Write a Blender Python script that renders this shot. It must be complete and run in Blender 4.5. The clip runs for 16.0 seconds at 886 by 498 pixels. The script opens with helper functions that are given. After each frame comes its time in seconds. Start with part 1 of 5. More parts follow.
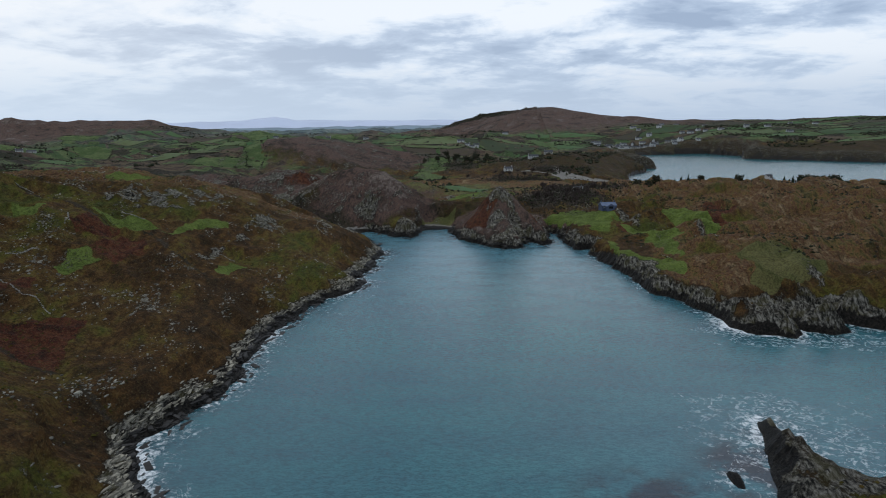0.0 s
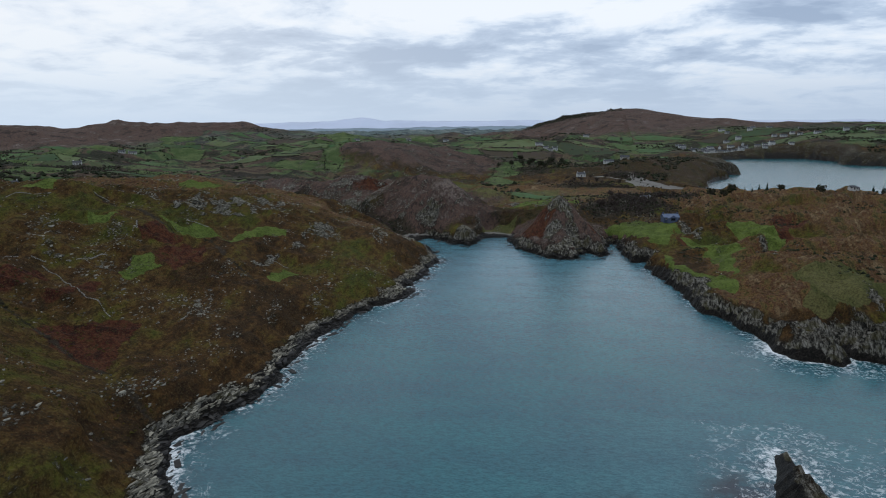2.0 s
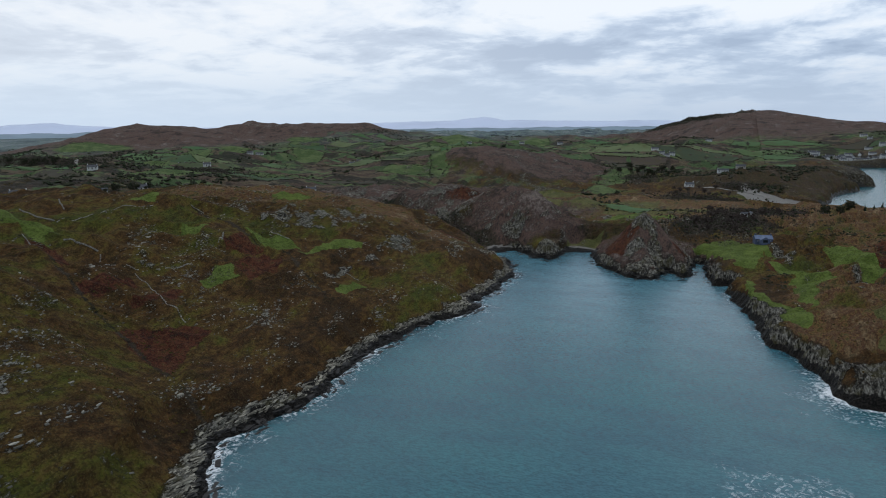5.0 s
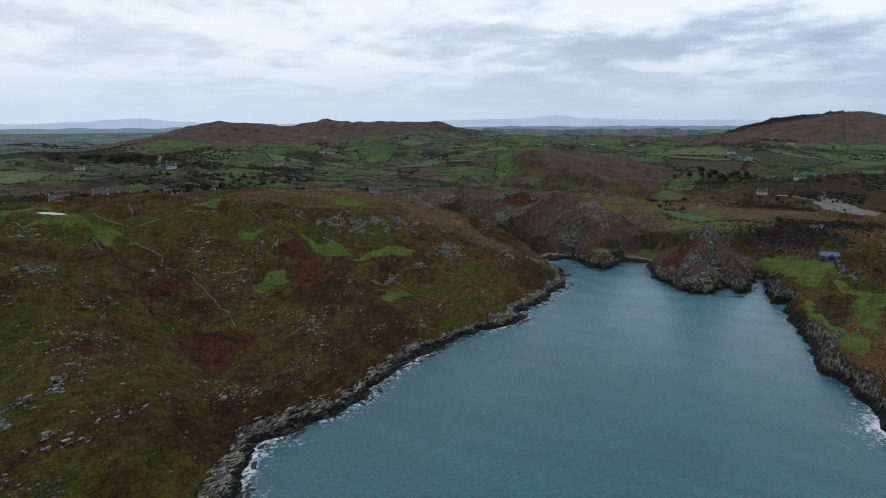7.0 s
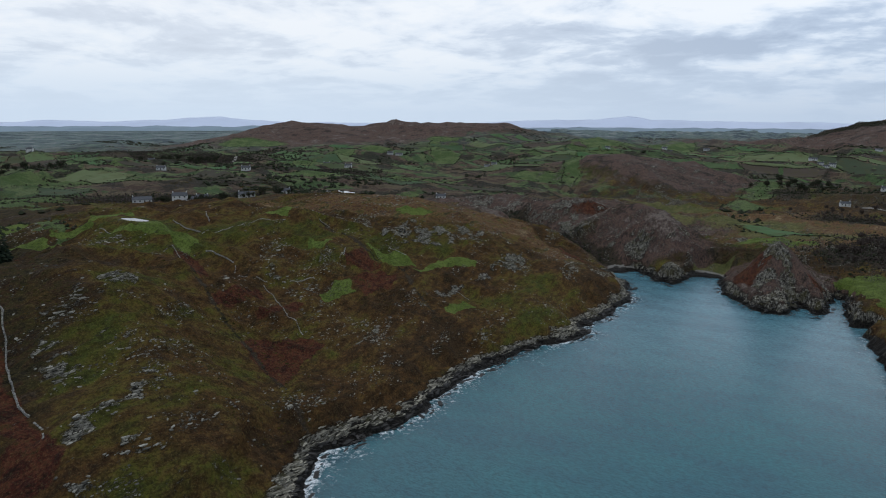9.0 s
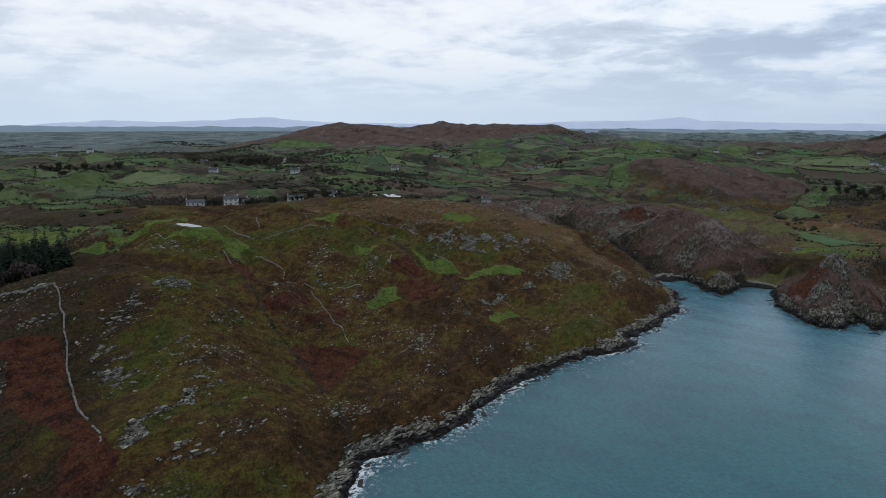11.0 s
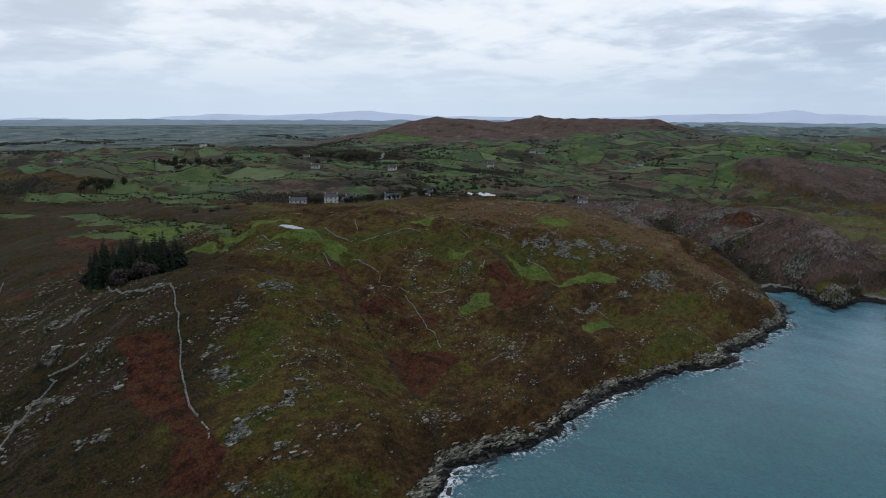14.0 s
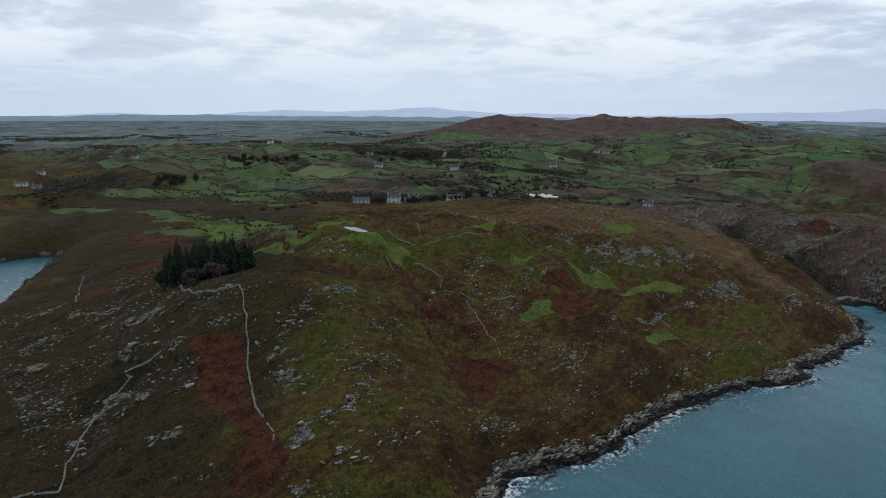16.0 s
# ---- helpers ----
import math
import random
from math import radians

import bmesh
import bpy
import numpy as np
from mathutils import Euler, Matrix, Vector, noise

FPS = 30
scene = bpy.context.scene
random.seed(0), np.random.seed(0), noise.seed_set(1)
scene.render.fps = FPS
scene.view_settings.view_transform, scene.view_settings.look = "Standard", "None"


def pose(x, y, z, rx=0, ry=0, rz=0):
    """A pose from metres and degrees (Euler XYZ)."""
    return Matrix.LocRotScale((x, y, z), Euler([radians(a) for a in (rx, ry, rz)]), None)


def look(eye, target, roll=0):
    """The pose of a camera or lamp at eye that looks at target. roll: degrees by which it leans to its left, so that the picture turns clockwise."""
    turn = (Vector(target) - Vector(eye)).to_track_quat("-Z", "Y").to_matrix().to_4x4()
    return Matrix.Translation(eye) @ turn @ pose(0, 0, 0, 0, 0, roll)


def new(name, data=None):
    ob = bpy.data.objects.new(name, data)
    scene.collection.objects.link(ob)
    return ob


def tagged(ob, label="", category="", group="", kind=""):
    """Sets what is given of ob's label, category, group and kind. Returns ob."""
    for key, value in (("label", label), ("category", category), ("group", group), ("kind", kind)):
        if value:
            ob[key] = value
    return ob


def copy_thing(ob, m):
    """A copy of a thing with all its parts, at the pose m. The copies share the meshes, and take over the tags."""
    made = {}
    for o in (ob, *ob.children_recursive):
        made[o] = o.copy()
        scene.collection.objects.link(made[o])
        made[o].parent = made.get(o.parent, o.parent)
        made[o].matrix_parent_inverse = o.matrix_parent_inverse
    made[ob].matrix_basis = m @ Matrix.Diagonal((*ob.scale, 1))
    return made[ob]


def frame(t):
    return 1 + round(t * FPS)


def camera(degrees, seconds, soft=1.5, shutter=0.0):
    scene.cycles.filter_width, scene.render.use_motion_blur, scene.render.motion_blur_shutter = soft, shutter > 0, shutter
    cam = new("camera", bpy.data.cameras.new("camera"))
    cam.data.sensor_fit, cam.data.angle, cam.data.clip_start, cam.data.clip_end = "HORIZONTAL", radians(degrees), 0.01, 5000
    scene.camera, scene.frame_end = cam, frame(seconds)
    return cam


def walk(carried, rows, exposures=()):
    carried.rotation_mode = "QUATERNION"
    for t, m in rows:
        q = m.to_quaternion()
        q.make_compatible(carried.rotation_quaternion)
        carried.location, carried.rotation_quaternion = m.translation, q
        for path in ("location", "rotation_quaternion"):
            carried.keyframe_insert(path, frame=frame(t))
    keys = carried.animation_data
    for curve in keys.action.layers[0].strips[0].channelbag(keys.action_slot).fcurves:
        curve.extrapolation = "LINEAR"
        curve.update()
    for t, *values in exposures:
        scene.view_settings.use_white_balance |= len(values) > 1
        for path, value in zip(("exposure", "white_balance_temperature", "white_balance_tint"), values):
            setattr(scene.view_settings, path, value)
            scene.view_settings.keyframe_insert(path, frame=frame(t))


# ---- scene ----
cam = camera(65.6, 16.0, soft=1.0)
PATH = [
    (0, (2.63, -0.806, 74.312), (2.449, 1.151, 73.938), -0.5),
    (0.5, (7.006, -1.413, 75.548), (6.767, 0.538, 75.175), -0.5),
    (1, (11.545, -1.949, 77.124), (11.241, -0.008, 76.75), -0.5),
    (1.5, (15.564, -2.386, 78.881), (15.204, -0.455, 78.506), -0.5),
    (2, (20.125, -2.804, 80.411), (19.702, -0.885, 80.038), -0.5),
    (2.5, (24.404, -3.075, 82.11), (23.922, -1.17, 81.737), -0.5),
    (3, (29.007, -3.139, 83.9), (28.463, -1.251, 83.528), -0.5),
    (3.5, (33.169, -2.98, 85.472), (32.569, -1.108, 85.1), -0.5),
    (4, (37.903, -2.775, 87.404), (37.247, -0.923, 87.031), -0.4),
    (6.5, (56.45, -0.531, 95.649), (55.554, 1.216, 95.267), -0.2),
    (7, (58.551, -0.193, 97.751), (57.608, 1.528, 97.366), -0.0),
    (7.5, (59.337, -0.142, 99.265), (58.352, 1.555, 98.877), 0.1),
    (8, (59.49, -0.352, 101.077), (58.459, 1.317, 100.687), 0.3),
    (8.5, (59.524, -0.432, 102.589), (58.45, 1.21, 102.201), 0.3),
    (9, (59.213, -0.386, 104.097), (58.109, 1.236, 103.709), 0.4),
    (11.5, (58.77, -0.447, 108.875), (57.528, 1.071, 108.484), 0.4),
    (12, (58.663, -0.498, 110.044), (57.385, 0.989, 109.649), 0.4),
    (12.5, (58.551, -0.546, 110.592), (57.242, 0.913, 110.195), 0.4),
    (13, (58.685, -0.677, 112.193), (57.342, 0.748, 111.789), 0.4),
    (13.5, (58.727, -0.587, 113.052), (57.352, 0.807, 112.644), 0.3),
    (14, (58.66, -0.546, 114.042), (57.253, 0.815, 113.631), 0.3),
    (14.5, (58.591, -0.526, 114.897), (57.154, 0.803, 114.483), 0.3),
    (15, (58.295, -0.558, 116.469), (56.83, 0.737, 116.048), 0.4),
    (15.5, (57.45, -0.649, 117.131), (55.959, 0.616, 116.708), 0.4),
    (16, (57.196, -0.84, 117.849), (55.677, 0.39, 117.427), 0.5),
]
walk(cam, [(t, look(eye, target, roll)) for t, eye, target, roll in PATH], [(0, 0.0, 6260, 10), (16, 0.0, 6260, 10)])

# ---- sky and sun: a bright overcast afternoon ----
SUN_TURN, SUN_HEIGHT = 56.0, 62.0  # degrees west of north, and over the horizon


def build_sky():
    world = bpy.data.worlds.new("overcast_sky")
    scene.world = world
    world.use_nodes = True
    nodes, links = world.node_tree.nodes, world.node_tree.links
    nodes.clear()
    def n(kind, **values):
        node = nodes.new(kind)
        for key, value in values.items():
            node.inputs[key.replace("_", " ")].default_value = value
        return node
    def m(op, a, b=None):
        node = nodes.new("ShaderNodeMath")
        node.operation = op
        for k, v in enumerate((a, b)):
            if v is None:
                continue
            if isinstance(v, (int, float)):
                node.inputs[k].default_value = v
            else:
                links.new(v, node.inputs[k])
        return node.outputs[0]
    def ramp(v, stops):
        node = nodes.new("ShaderNodeValToRGB")
        while len(node.color_ramp.elements) < len(stops):
            node.color_ramp.elements.new(0.5)
        for e, (p, c) in zip(node.color_ramp.elements, stops):
            e.position, e.color = p, (*c, 1)
        links.new(v, node.inputs[0])
        return node.outputs[0]
    def mix(fac, a, b, blend="MIX"):
        node = nodes.new("ShaderNodeMix")
        node.data_type, node.blend_type = "RGBA", blend
        for socket, v in ((node.inputs[0], fac), (node.inputs[6], a), (node.inputs[7], b)):
            if isinstance(v, (int, float)):
                socket.default_value = v
            elif isinstance(v, tuple):
                socket.default_value = (*v, 1)
            else:
                links.new(v, socket)
        return node.outputs[2]

    way = nodes.new("ShaderNodeTexCoord").outputs["Generated"]
    split = nodes.new("ShaderNodeSeparateXYZ")
    links.new(way, split.inputs[0])
    x, y, z = split.outputs
    up = m("MAXIMUM", z, 0.0)
    # The cloud sheet lies flat overhead: its pattern crowds together towards the horizon.
    lift = m("ADD", up, 0.17)
    plane = nodes.new("ShaderNodeCombineXYZ")
    links.new(m("DIVIDE", x, lift), plane.inputs[0])
    links.new(m("DIVIDE", y, lift), plane.inputs[1])
    def clouds(scale, stretch, detail, seed, rough=0.55):
        mapping = nodes.new("ShaderNodeMapping")
        mapping.inputs["Scale"].default_value = (scale, scale * stretch, 1)
        mapping.inputs["Location"].default_value = (seed, seed * 0.7, seed * 1.3)
        mapping.inputs["Rotation"].default_value = (0, 0, radians(12))
        links.new(plane.outputs[0], mapping.inputs[0])
        tex = n("ShaderNodeTexNoise", Scale=1.0, Detail=detail, Roughness=rough, Distortion=0.35)
        links.new(mapping.outputs[0], tex.inputs["Vector"])
        return tex.outputs["Fac"]
    big, mid, fine = clouds(0.6, 1.0, 5, 3.1), clouds(1.5, 1.0, 6, 7.7, 0.58), clouds(4.0, 1.0, 6, 1.9, 0.58)
    body = m("ADD", m("MULTIPLY", big, 0.42), m("ADD", m("MULTIPLY", mid, 0.42), m("MULTIPLY", fine, 0.16)))
    sheet = ramp(body, [(0.42, (0.40, 0.50, 0.66)), (0.47, (0.56, 0.67, 0.83)), (0.505, (0.84, 0.93, 1.04)), (0.545, (1.02, 1.06, 1.10))])
    # A brighter part towards the hidden sun.
    sun = (-math.sin(radians(SUN_TURN)), math.cos(radians(SUN_TURN)), 0.32)
    dot = m("ADD", m("ADD", m("MULTIPLY", x, sun[0]), m("MULTIPLY", y, sun[1])), m("MULTIPLY", up, sun[2]))
    glow = m("POWER", m("MAXIMUM", dot, 0.0), 4.0)
    sheet = mix(m("MULTIPLY", glow, 0.45), sheet, (1.0, 1.0, 1.0))
    # Thick, blue-grey air low down.
    low = ramp(up, [(0.0, (0.95, 0.95, 0.95)), (0.035, (0.70, 0.70, 0.70)), (0.075, (0.20, 0.20, 0.20)), (0.13, (0, 0, 0))])
    sheet = mix(low, sheet, mix(glow, (0.56, 0.67, 0.82), (0.70, 0.82, 0.96)))
    # Heavier cloud added overhead, out of view, to dim the land.
    dim_overhead = m("MULTIPLY", ramp(up, [(0.24, (0, 0, 0)), (0.62, (1, 1, 1))]), 0.55)
    sheet = mix(dim_overhead, sheet, mix(1.0, sheet, (0.50, 0.57, 0.66), "MULTIPLY"))
    sky = nodes.new("ShaderNodeTexSky")
    sky.sky_type, sky.sun_disc = "NISHITA", False
    sky.sun_elevation, sky.sun_rotation = radians(SUN_HEIGHT), radians(-SUN_TURN)
    clear, cover = nodes.new("ShaderNodeBackground"), nodes.new("ShaderNodeBackground")
    links.new(sky.outputs[0], clear.inputs[0])
    clear.inputs[1].default_value = 0.08
    links.new(sheet, cover.inputs[0])
    cover.inputs[1].default_value = 0.92
    both, out = nodes.new("ShaderNodeMixShader"), nodes.new("ShaderNodeOutputWorld")
    both.inputs[0].default_value = 0.93
    links.new(clear.outputs[0], both.inputs[1])
    links.new(cover.outputs[0], both.inputs[2])
    links.new(both.outputs[0], out.inputs[0])


build_sky()
sun_lamp = bpy.data.lights.new("sun", "SUN")
sun_lamp.energy, sun_lamp.angle, sun_lamp.color = 0.5, radians(20), (1.0, 0.96, 0.9)
sun_way = Vector((-math.sin(radians(SUN_TURN)) * math.cos(radians(SUN_HEIGHT)), math.cos(radians(SUN_TURN)) * math.cos(radians(SUN_HEIGHT)), math.sin(radians(SUN_HEIGHT))))
new("sun", sun_lamp).matrix_world = look(sun_way * 100, (0, 0, 0))


# ---- materials ----
class Nodes:
    """Shorthand for a node material."""

    def __init__(self, name):
        self.mat = bpy.data.materials.new(name)
        self.mat.use_nodes = True
        self.tree = self.mat.node_tree
        self.shader = self.tree.nodes["Principled BSDF"]
        self.place = self.add("ShaderNodeTexCoord").outputs["Object"]

    def add(self, kind):
        return self.tree.nodes.new(kind)

    def plug(self, socket, v):
        if isinstance(v, bpy.types.NodeSocket):
            self.tree.links.new(v, socket)
        elif isinstance(v, tuple) and len(v) == 3 and socket.type == "RGBA":
            socket.default_value = (*v, 1)
        else:
            socket.default_value = v

    def noise(self, scale, detail=4, rough=0.55, stretch=(1, 1, 1), turn=0.0, bend=0.0):
        mapping = self.add("ShaderNodeMapping")
        mapping.inputs["Scale"].default_value = stretch
        mapping.inputs["Rotation"].default_value = (0, 0, radians(turn))
        self.plug(mapping.inputs[0], self.place)
        tex = self.add("ShaderNodeTexNoise")
        for key, v in (("Scale", scale), ("Detail", detail), ("Roughness", rough), ("Distortion", bend)):
            tex.inputs[key].default_value = v
        self.plug(tex.inputs["Vector"], mapping.outputs[0])
        return tex.outputs["Fac"]

    def cells(self, scale, feature="F1", stretch=(1, 1, 1), turn=0.0):
        mapping = self.add("ShaderNodeMapping")
        mapping.inputs["Scale"].default_value = stretch
        mapping.inputs["Rotation"].default_value = (0, 0, radians(turn))
        self.plug(mapping.inputs[0], self.place)
        tex = self.add("ShaderNodeTexVoronoi")
        tex.feature = feature
        tex.inputs["Scale"].default_value = scale
        self.plug(tex.inputs["Vector"], mapping.outputs[0])
        return tex.outputs["Distance"]

    def math(self, op, a, b=0.0, clamp=False):
        node = self.add("ShaderNodeMath")
        node.operation, node.use_clamp = op, clamp
        self.plug(node.inputs[0], a)
        self.plug(node.inputs[1], b)
        return node.outputs[0]

    def step(self, v, a, b):
        """0 below a, 1 over b."""
        node = self.add("ShaderNodeMapRange")
        node.interpolation_type = "SMOOTHSTEP"
        self.plug(node.inputs["Value"], v)
        node.inputs["From Min"].default_value, node.inputs["From Max"].default_value = a, b
        return node.outputs[0]

    def mix(self, fac, a, b, blend="MIX"):
        node = self.add("ShaderNodeMix")
        node.data_type, node.blend_type = "RGBA", blend
        self.plug(node.inputs[0], fac)
        self.plug(node.inputs[6], a)
        self.plug(node.inputs[7], b)
        return node.outputs[2]

    def ramp(self, v, stops):
        node = self.add("ShaderNodeValToRGB")
        while len(node.color_ramp.elements) < len(stops):
            node.color_ramp.elements.new(0.5)
        for e, (p, c) in zip(node.color_ramp.elements, stops):
            e.position, e.color = p, (*c, 1)
        self.plug(node.inputs[0], v)
        return node.outputs[0]

    def attribute(self, name):
        node = self.add("ShaderNodeAttribute")
        node.attribute_name = name
        return node.outputs["Fac"]

    def random(self, island=False):
        return self.add("ShaderNodeNewGeometry").outputs["Random Per Island"] if island else self.add("ShaderNodeObjectInfo").outputs["Random"]

    def bump(self, v, strength, distance):
        node = self.add("ShaderNodeBump")
        node.inputs["Strength"].default_value, node.inputs["Distance"].default_value = strength, distance
        self.plug(node.inputs["Height"], v)
        self.plug(self.shader.inputs["Normal"], node.outputs[0])

    def done(self, color, rough=0.9, **more):
        self.plug(self.shader.inputs["Base Color"], color)
        self.plug(self.shader.inputs["Roughness"], rough)
        self.shader.inputs["Specular IOR Level"].default_value = 0.1
        for key, v in more.items():
            self.plug(self.shader.inputs[key.replace("_", " ")], v)
        return self.mat


def ground_material():
    k = Nodes("moorland")
    big, mid, small, grain = k.noise(0.016, 5), k.noise(0.05, 7, 0.65, (2.2, 0.8, 1), 10), k.noise(0.30, 7, 0.72, (1.6, 0.8, 1), 10), k.noise(1.2, 6, 0.75)
    tone = k.math("ADD", k.math("SUBTRACT", k.math("MULTIPLY", big, 0.60), k.math("ADD", 0.10, k.math("MULTIPLY", k.attribute("lush"), 0.028))), k.math("ADD", k.math("MULTIPLY", mid, 0.46), k.math("MULTIPLY", small, 0.16)))
    turf = k.ramp(tone, [(0.38, (0.056, 0.066, 0.013)), (0.425, (0.088, 0.084, 0.014)), (0.460, (0.104, 0.074, 0.018)), (0.492, (0.098, 0.056, 0.017)), (0.53, (0.078, 0.039, 0.014)), (0.575, (0.048, 0.026, 0.011))])
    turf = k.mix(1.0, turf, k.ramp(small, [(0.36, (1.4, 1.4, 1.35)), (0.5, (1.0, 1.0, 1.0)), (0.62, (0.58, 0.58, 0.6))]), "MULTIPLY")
    lumps = k.math("ADD", k.math("MULTIPLY", k.noise(0.05, 7, 0.65, (2.2, 0.7, 1), 10), 0.6), k.math("MULTIPLY", small, 0.4))
    heath = k.ramp(lumps, [(0.40, (0.014, 0.012, 0.007)), (0.46, (0.036, 0.027, 0.012)), (0.485, (0.054, 0.046, 0.014)), (0.515, (0.066, 0.034, 0.017)), (0.55, (0.028, 0.019, 0.011)), (0.62, (0.10, 0.070, 0.048))])
    dry = k.ramp(lumps, [(0.40, (0.050, 0.044, 0.018)), (0.455, (0.120, 0.092, 0.030)), (0.485, (0.205, 0.115, 0.045)), (0.515, (0.095, 0.042, 0.025)), (0.55, (0.165, 0.100, 0.048)), (0.62, (0.27, 0.19, 0.105))])
    land = k.mix(k.step(k.math("ADD", k.attribute("heath"), k.math("SUBTRACT", mid, 0.5)), 0.3, 0.6), turf, heath)
    land = k.mix(k.step(k.math("ADD", k.attribute("dry"), k.math("SUBTRACT", mid, 0.5)), 0.3, 0.6), land, dry)
    hollow = k.noise(0.021, 6, 0.7)
    farm = k.mix(k.step(k.noise(0.012, 5, 0.6, (1, 1.6, 1), 40), 0.48, 0.52), k.mix(k.step(k.noise(0.05, 5, 0.7), 0.44, 0.58), (0.080, 0.052, 0.040), (0.135, 0.105, 0.066)), k.mix(k.step(k.noise(0.03, 3), 0.45, 0.55), (0.062, 0.104, 0.040), (0.115, 0.150, 0.062)))
    farm = k.mix(k.math("MULTIPLY", k.step(hollow, 0.50, 0.54), 0.9), farm, k.mix(k.step(small, 0.45, 0.58), (0.018, 0.021, 0.017), (0.050, 0.040, 0.034)))
    land = k.mix(k.step(k.math("ADD", k.attribute("farm"), k.math("SUBTRACT", mid, 0.5)), 0.15, 0.55), land, farm)
    # Far western lowland: fields with the bluish haze of distance painted in.
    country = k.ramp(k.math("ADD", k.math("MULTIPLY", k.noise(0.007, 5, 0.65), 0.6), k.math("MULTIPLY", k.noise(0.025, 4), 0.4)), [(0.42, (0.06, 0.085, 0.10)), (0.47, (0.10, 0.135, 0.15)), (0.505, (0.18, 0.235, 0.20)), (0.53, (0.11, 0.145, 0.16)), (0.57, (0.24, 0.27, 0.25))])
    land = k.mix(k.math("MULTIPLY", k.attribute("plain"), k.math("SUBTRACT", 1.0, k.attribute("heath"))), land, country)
    moor = k.ramp(k.math("ADD", k.math("MULTIPLY", k.noise(0.03, 6, 0.7), 0.6), k.math("MULTIPLY", small, 0.4)), [(0.41, (0.034, 0.028, 0.026)), (0.465, (0.100, 0.066, 0.054)), (0.50, (0.152, 0.092, 0.074)), (0.535, (0.072, 0.048, 0.042)), (0.60, (0.21, 0.165, 0.14))])
    land = k.mix(k.step(k.math("ADD", k.attribute("upland"), k.math("SUBTRACT", mid, 0.5)), 0.3, 0.6), land, moor)
    scrub = k.step(k.noise(0.10, 7, 0.75, (2.4, 0.9, 1), 10), 0.54, 0.62)
    land = k.mix(k.math("MULTIPLY", scrub, 0.5), land, (0.017, 0.017, 0.008))
    edge = k.math("MULTIPLY", k.math("SUBTRACT", k.math("ADD", k.math("MULTIPLY", small, 0.5), k.math("MULTIPLY", mid, 0.5)), 0.5), 1.8)
    fern = k.step(k.math("ADD", k.attribute("fern"), edge), 0.36, 0.58)
    land = k.mix(fern, land, k.ramp(k.noise(0.22, 8, 0.75, (1.5, 0.9, 1), 10), [(0.38, (0.026, 0.012, 0.008)), (0.47, (0.072, 0.020, 0.012)), (0.55, (0.118, 0.040, 0.020)), (0.63, (0.080, 0.046, 0.016))]))
    strip = k.step(k.math("ADD", k.attribute("strip"), k.math("MULTIPLY", edge, 0.7)), 0.42, 0.52)
    land = k.mix(strip, land, k.mix(k.step(k.noise(0.05, 5, 0.65), 0.42, 0.60), (0.070, 0.112, 0.036), (0.120, 0.160, 0.060)))
    meadow = k.step(k.math("ADD", k.attribute("meadow"), k.math("MULTIPLY", edge, 0.7)), 0.42, 0.52)
    land = k.mix(meadow, land, k.mix(k.step(k.noise(0.14, 5, 0.65), 0.42, 0.60), (0.096, 0.136, 0.025), (0.150, 0.200, 0.042)))
    land = k.mix(k.step(k.math("ADD", k.attribute("hay"), k.math("MULTIPLY", edge, 0.5)), 0.42, 0.58), land, k.mix(k.step(mid, 0.42, 0.58), (0.095, 0.102, 0.032), (0.15, 0.14, 0.052)))
    # Dark floor of the woods; the gully's painted shade comes in here too.
    wood_and_shade = k.step(k.math("ADD", k.attribute("wood_and_shade"), edge), 0.35, 0.6)
    land = k.mix(wood_and_shade, land, k.mix(k.step(mid, 0.45, 0.56), (0.018, 0.019, 0.013), (0.055, 0.042, 0.030)))
    # Tufts: pale blades, and the shade of the hollows between painted near-black.
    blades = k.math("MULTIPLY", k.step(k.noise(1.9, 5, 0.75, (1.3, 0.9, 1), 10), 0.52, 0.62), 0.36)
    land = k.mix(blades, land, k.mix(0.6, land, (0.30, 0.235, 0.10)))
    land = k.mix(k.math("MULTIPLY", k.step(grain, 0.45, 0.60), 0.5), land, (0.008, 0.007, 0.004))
    # Bare stone: grey, lichened, cleft along the strike, the clefts' shade painted in.
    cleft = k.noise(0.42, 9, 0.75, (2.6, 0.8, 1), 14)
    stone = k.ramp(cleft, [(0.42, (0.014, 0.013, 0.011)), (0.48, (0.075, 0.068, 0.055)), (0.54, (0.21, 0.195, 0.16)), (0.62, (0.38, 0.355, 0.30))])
    stone = k.mix(k.math("MULTIPLY", k.step(k.noise(0.22, 4), 0.5, 0.60), 0.5), stone, (0.105, 0.092, 0.038))
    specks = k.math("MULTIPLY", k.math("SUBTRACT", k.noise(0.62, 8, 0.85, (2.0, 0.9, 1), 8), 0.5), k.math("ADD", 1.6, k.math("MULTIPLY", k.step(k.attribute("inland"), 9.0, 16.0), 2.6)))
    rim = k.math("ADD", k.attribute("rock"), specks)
    # Shadow beside the outcrops, painted as a near-black rim.
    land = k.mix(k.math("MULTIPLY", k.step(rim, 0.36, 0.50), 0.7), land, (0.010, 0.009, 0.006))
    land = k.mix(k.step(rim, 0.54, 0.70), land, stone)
    land = k.mix(k.step(k.attribute("sand"), 0.4, 0.6), land, k.mix(grain, (0.16, 0.15, 0.13), (0.30, 0.28, 0.25)))
    wet = k.step(k.math("ADD", k.attribute("wet"), k.math("MULTIPLY", k.math("SUBTRACT", small, 0.5), 1.2)), 0.42, 0.58)
    land = k.mix(wet, land, k.mix(k.step(grain, 0.45, 0.60), (0.008, 0.007, 0.006), (0.040, 0.034, 0.027)))
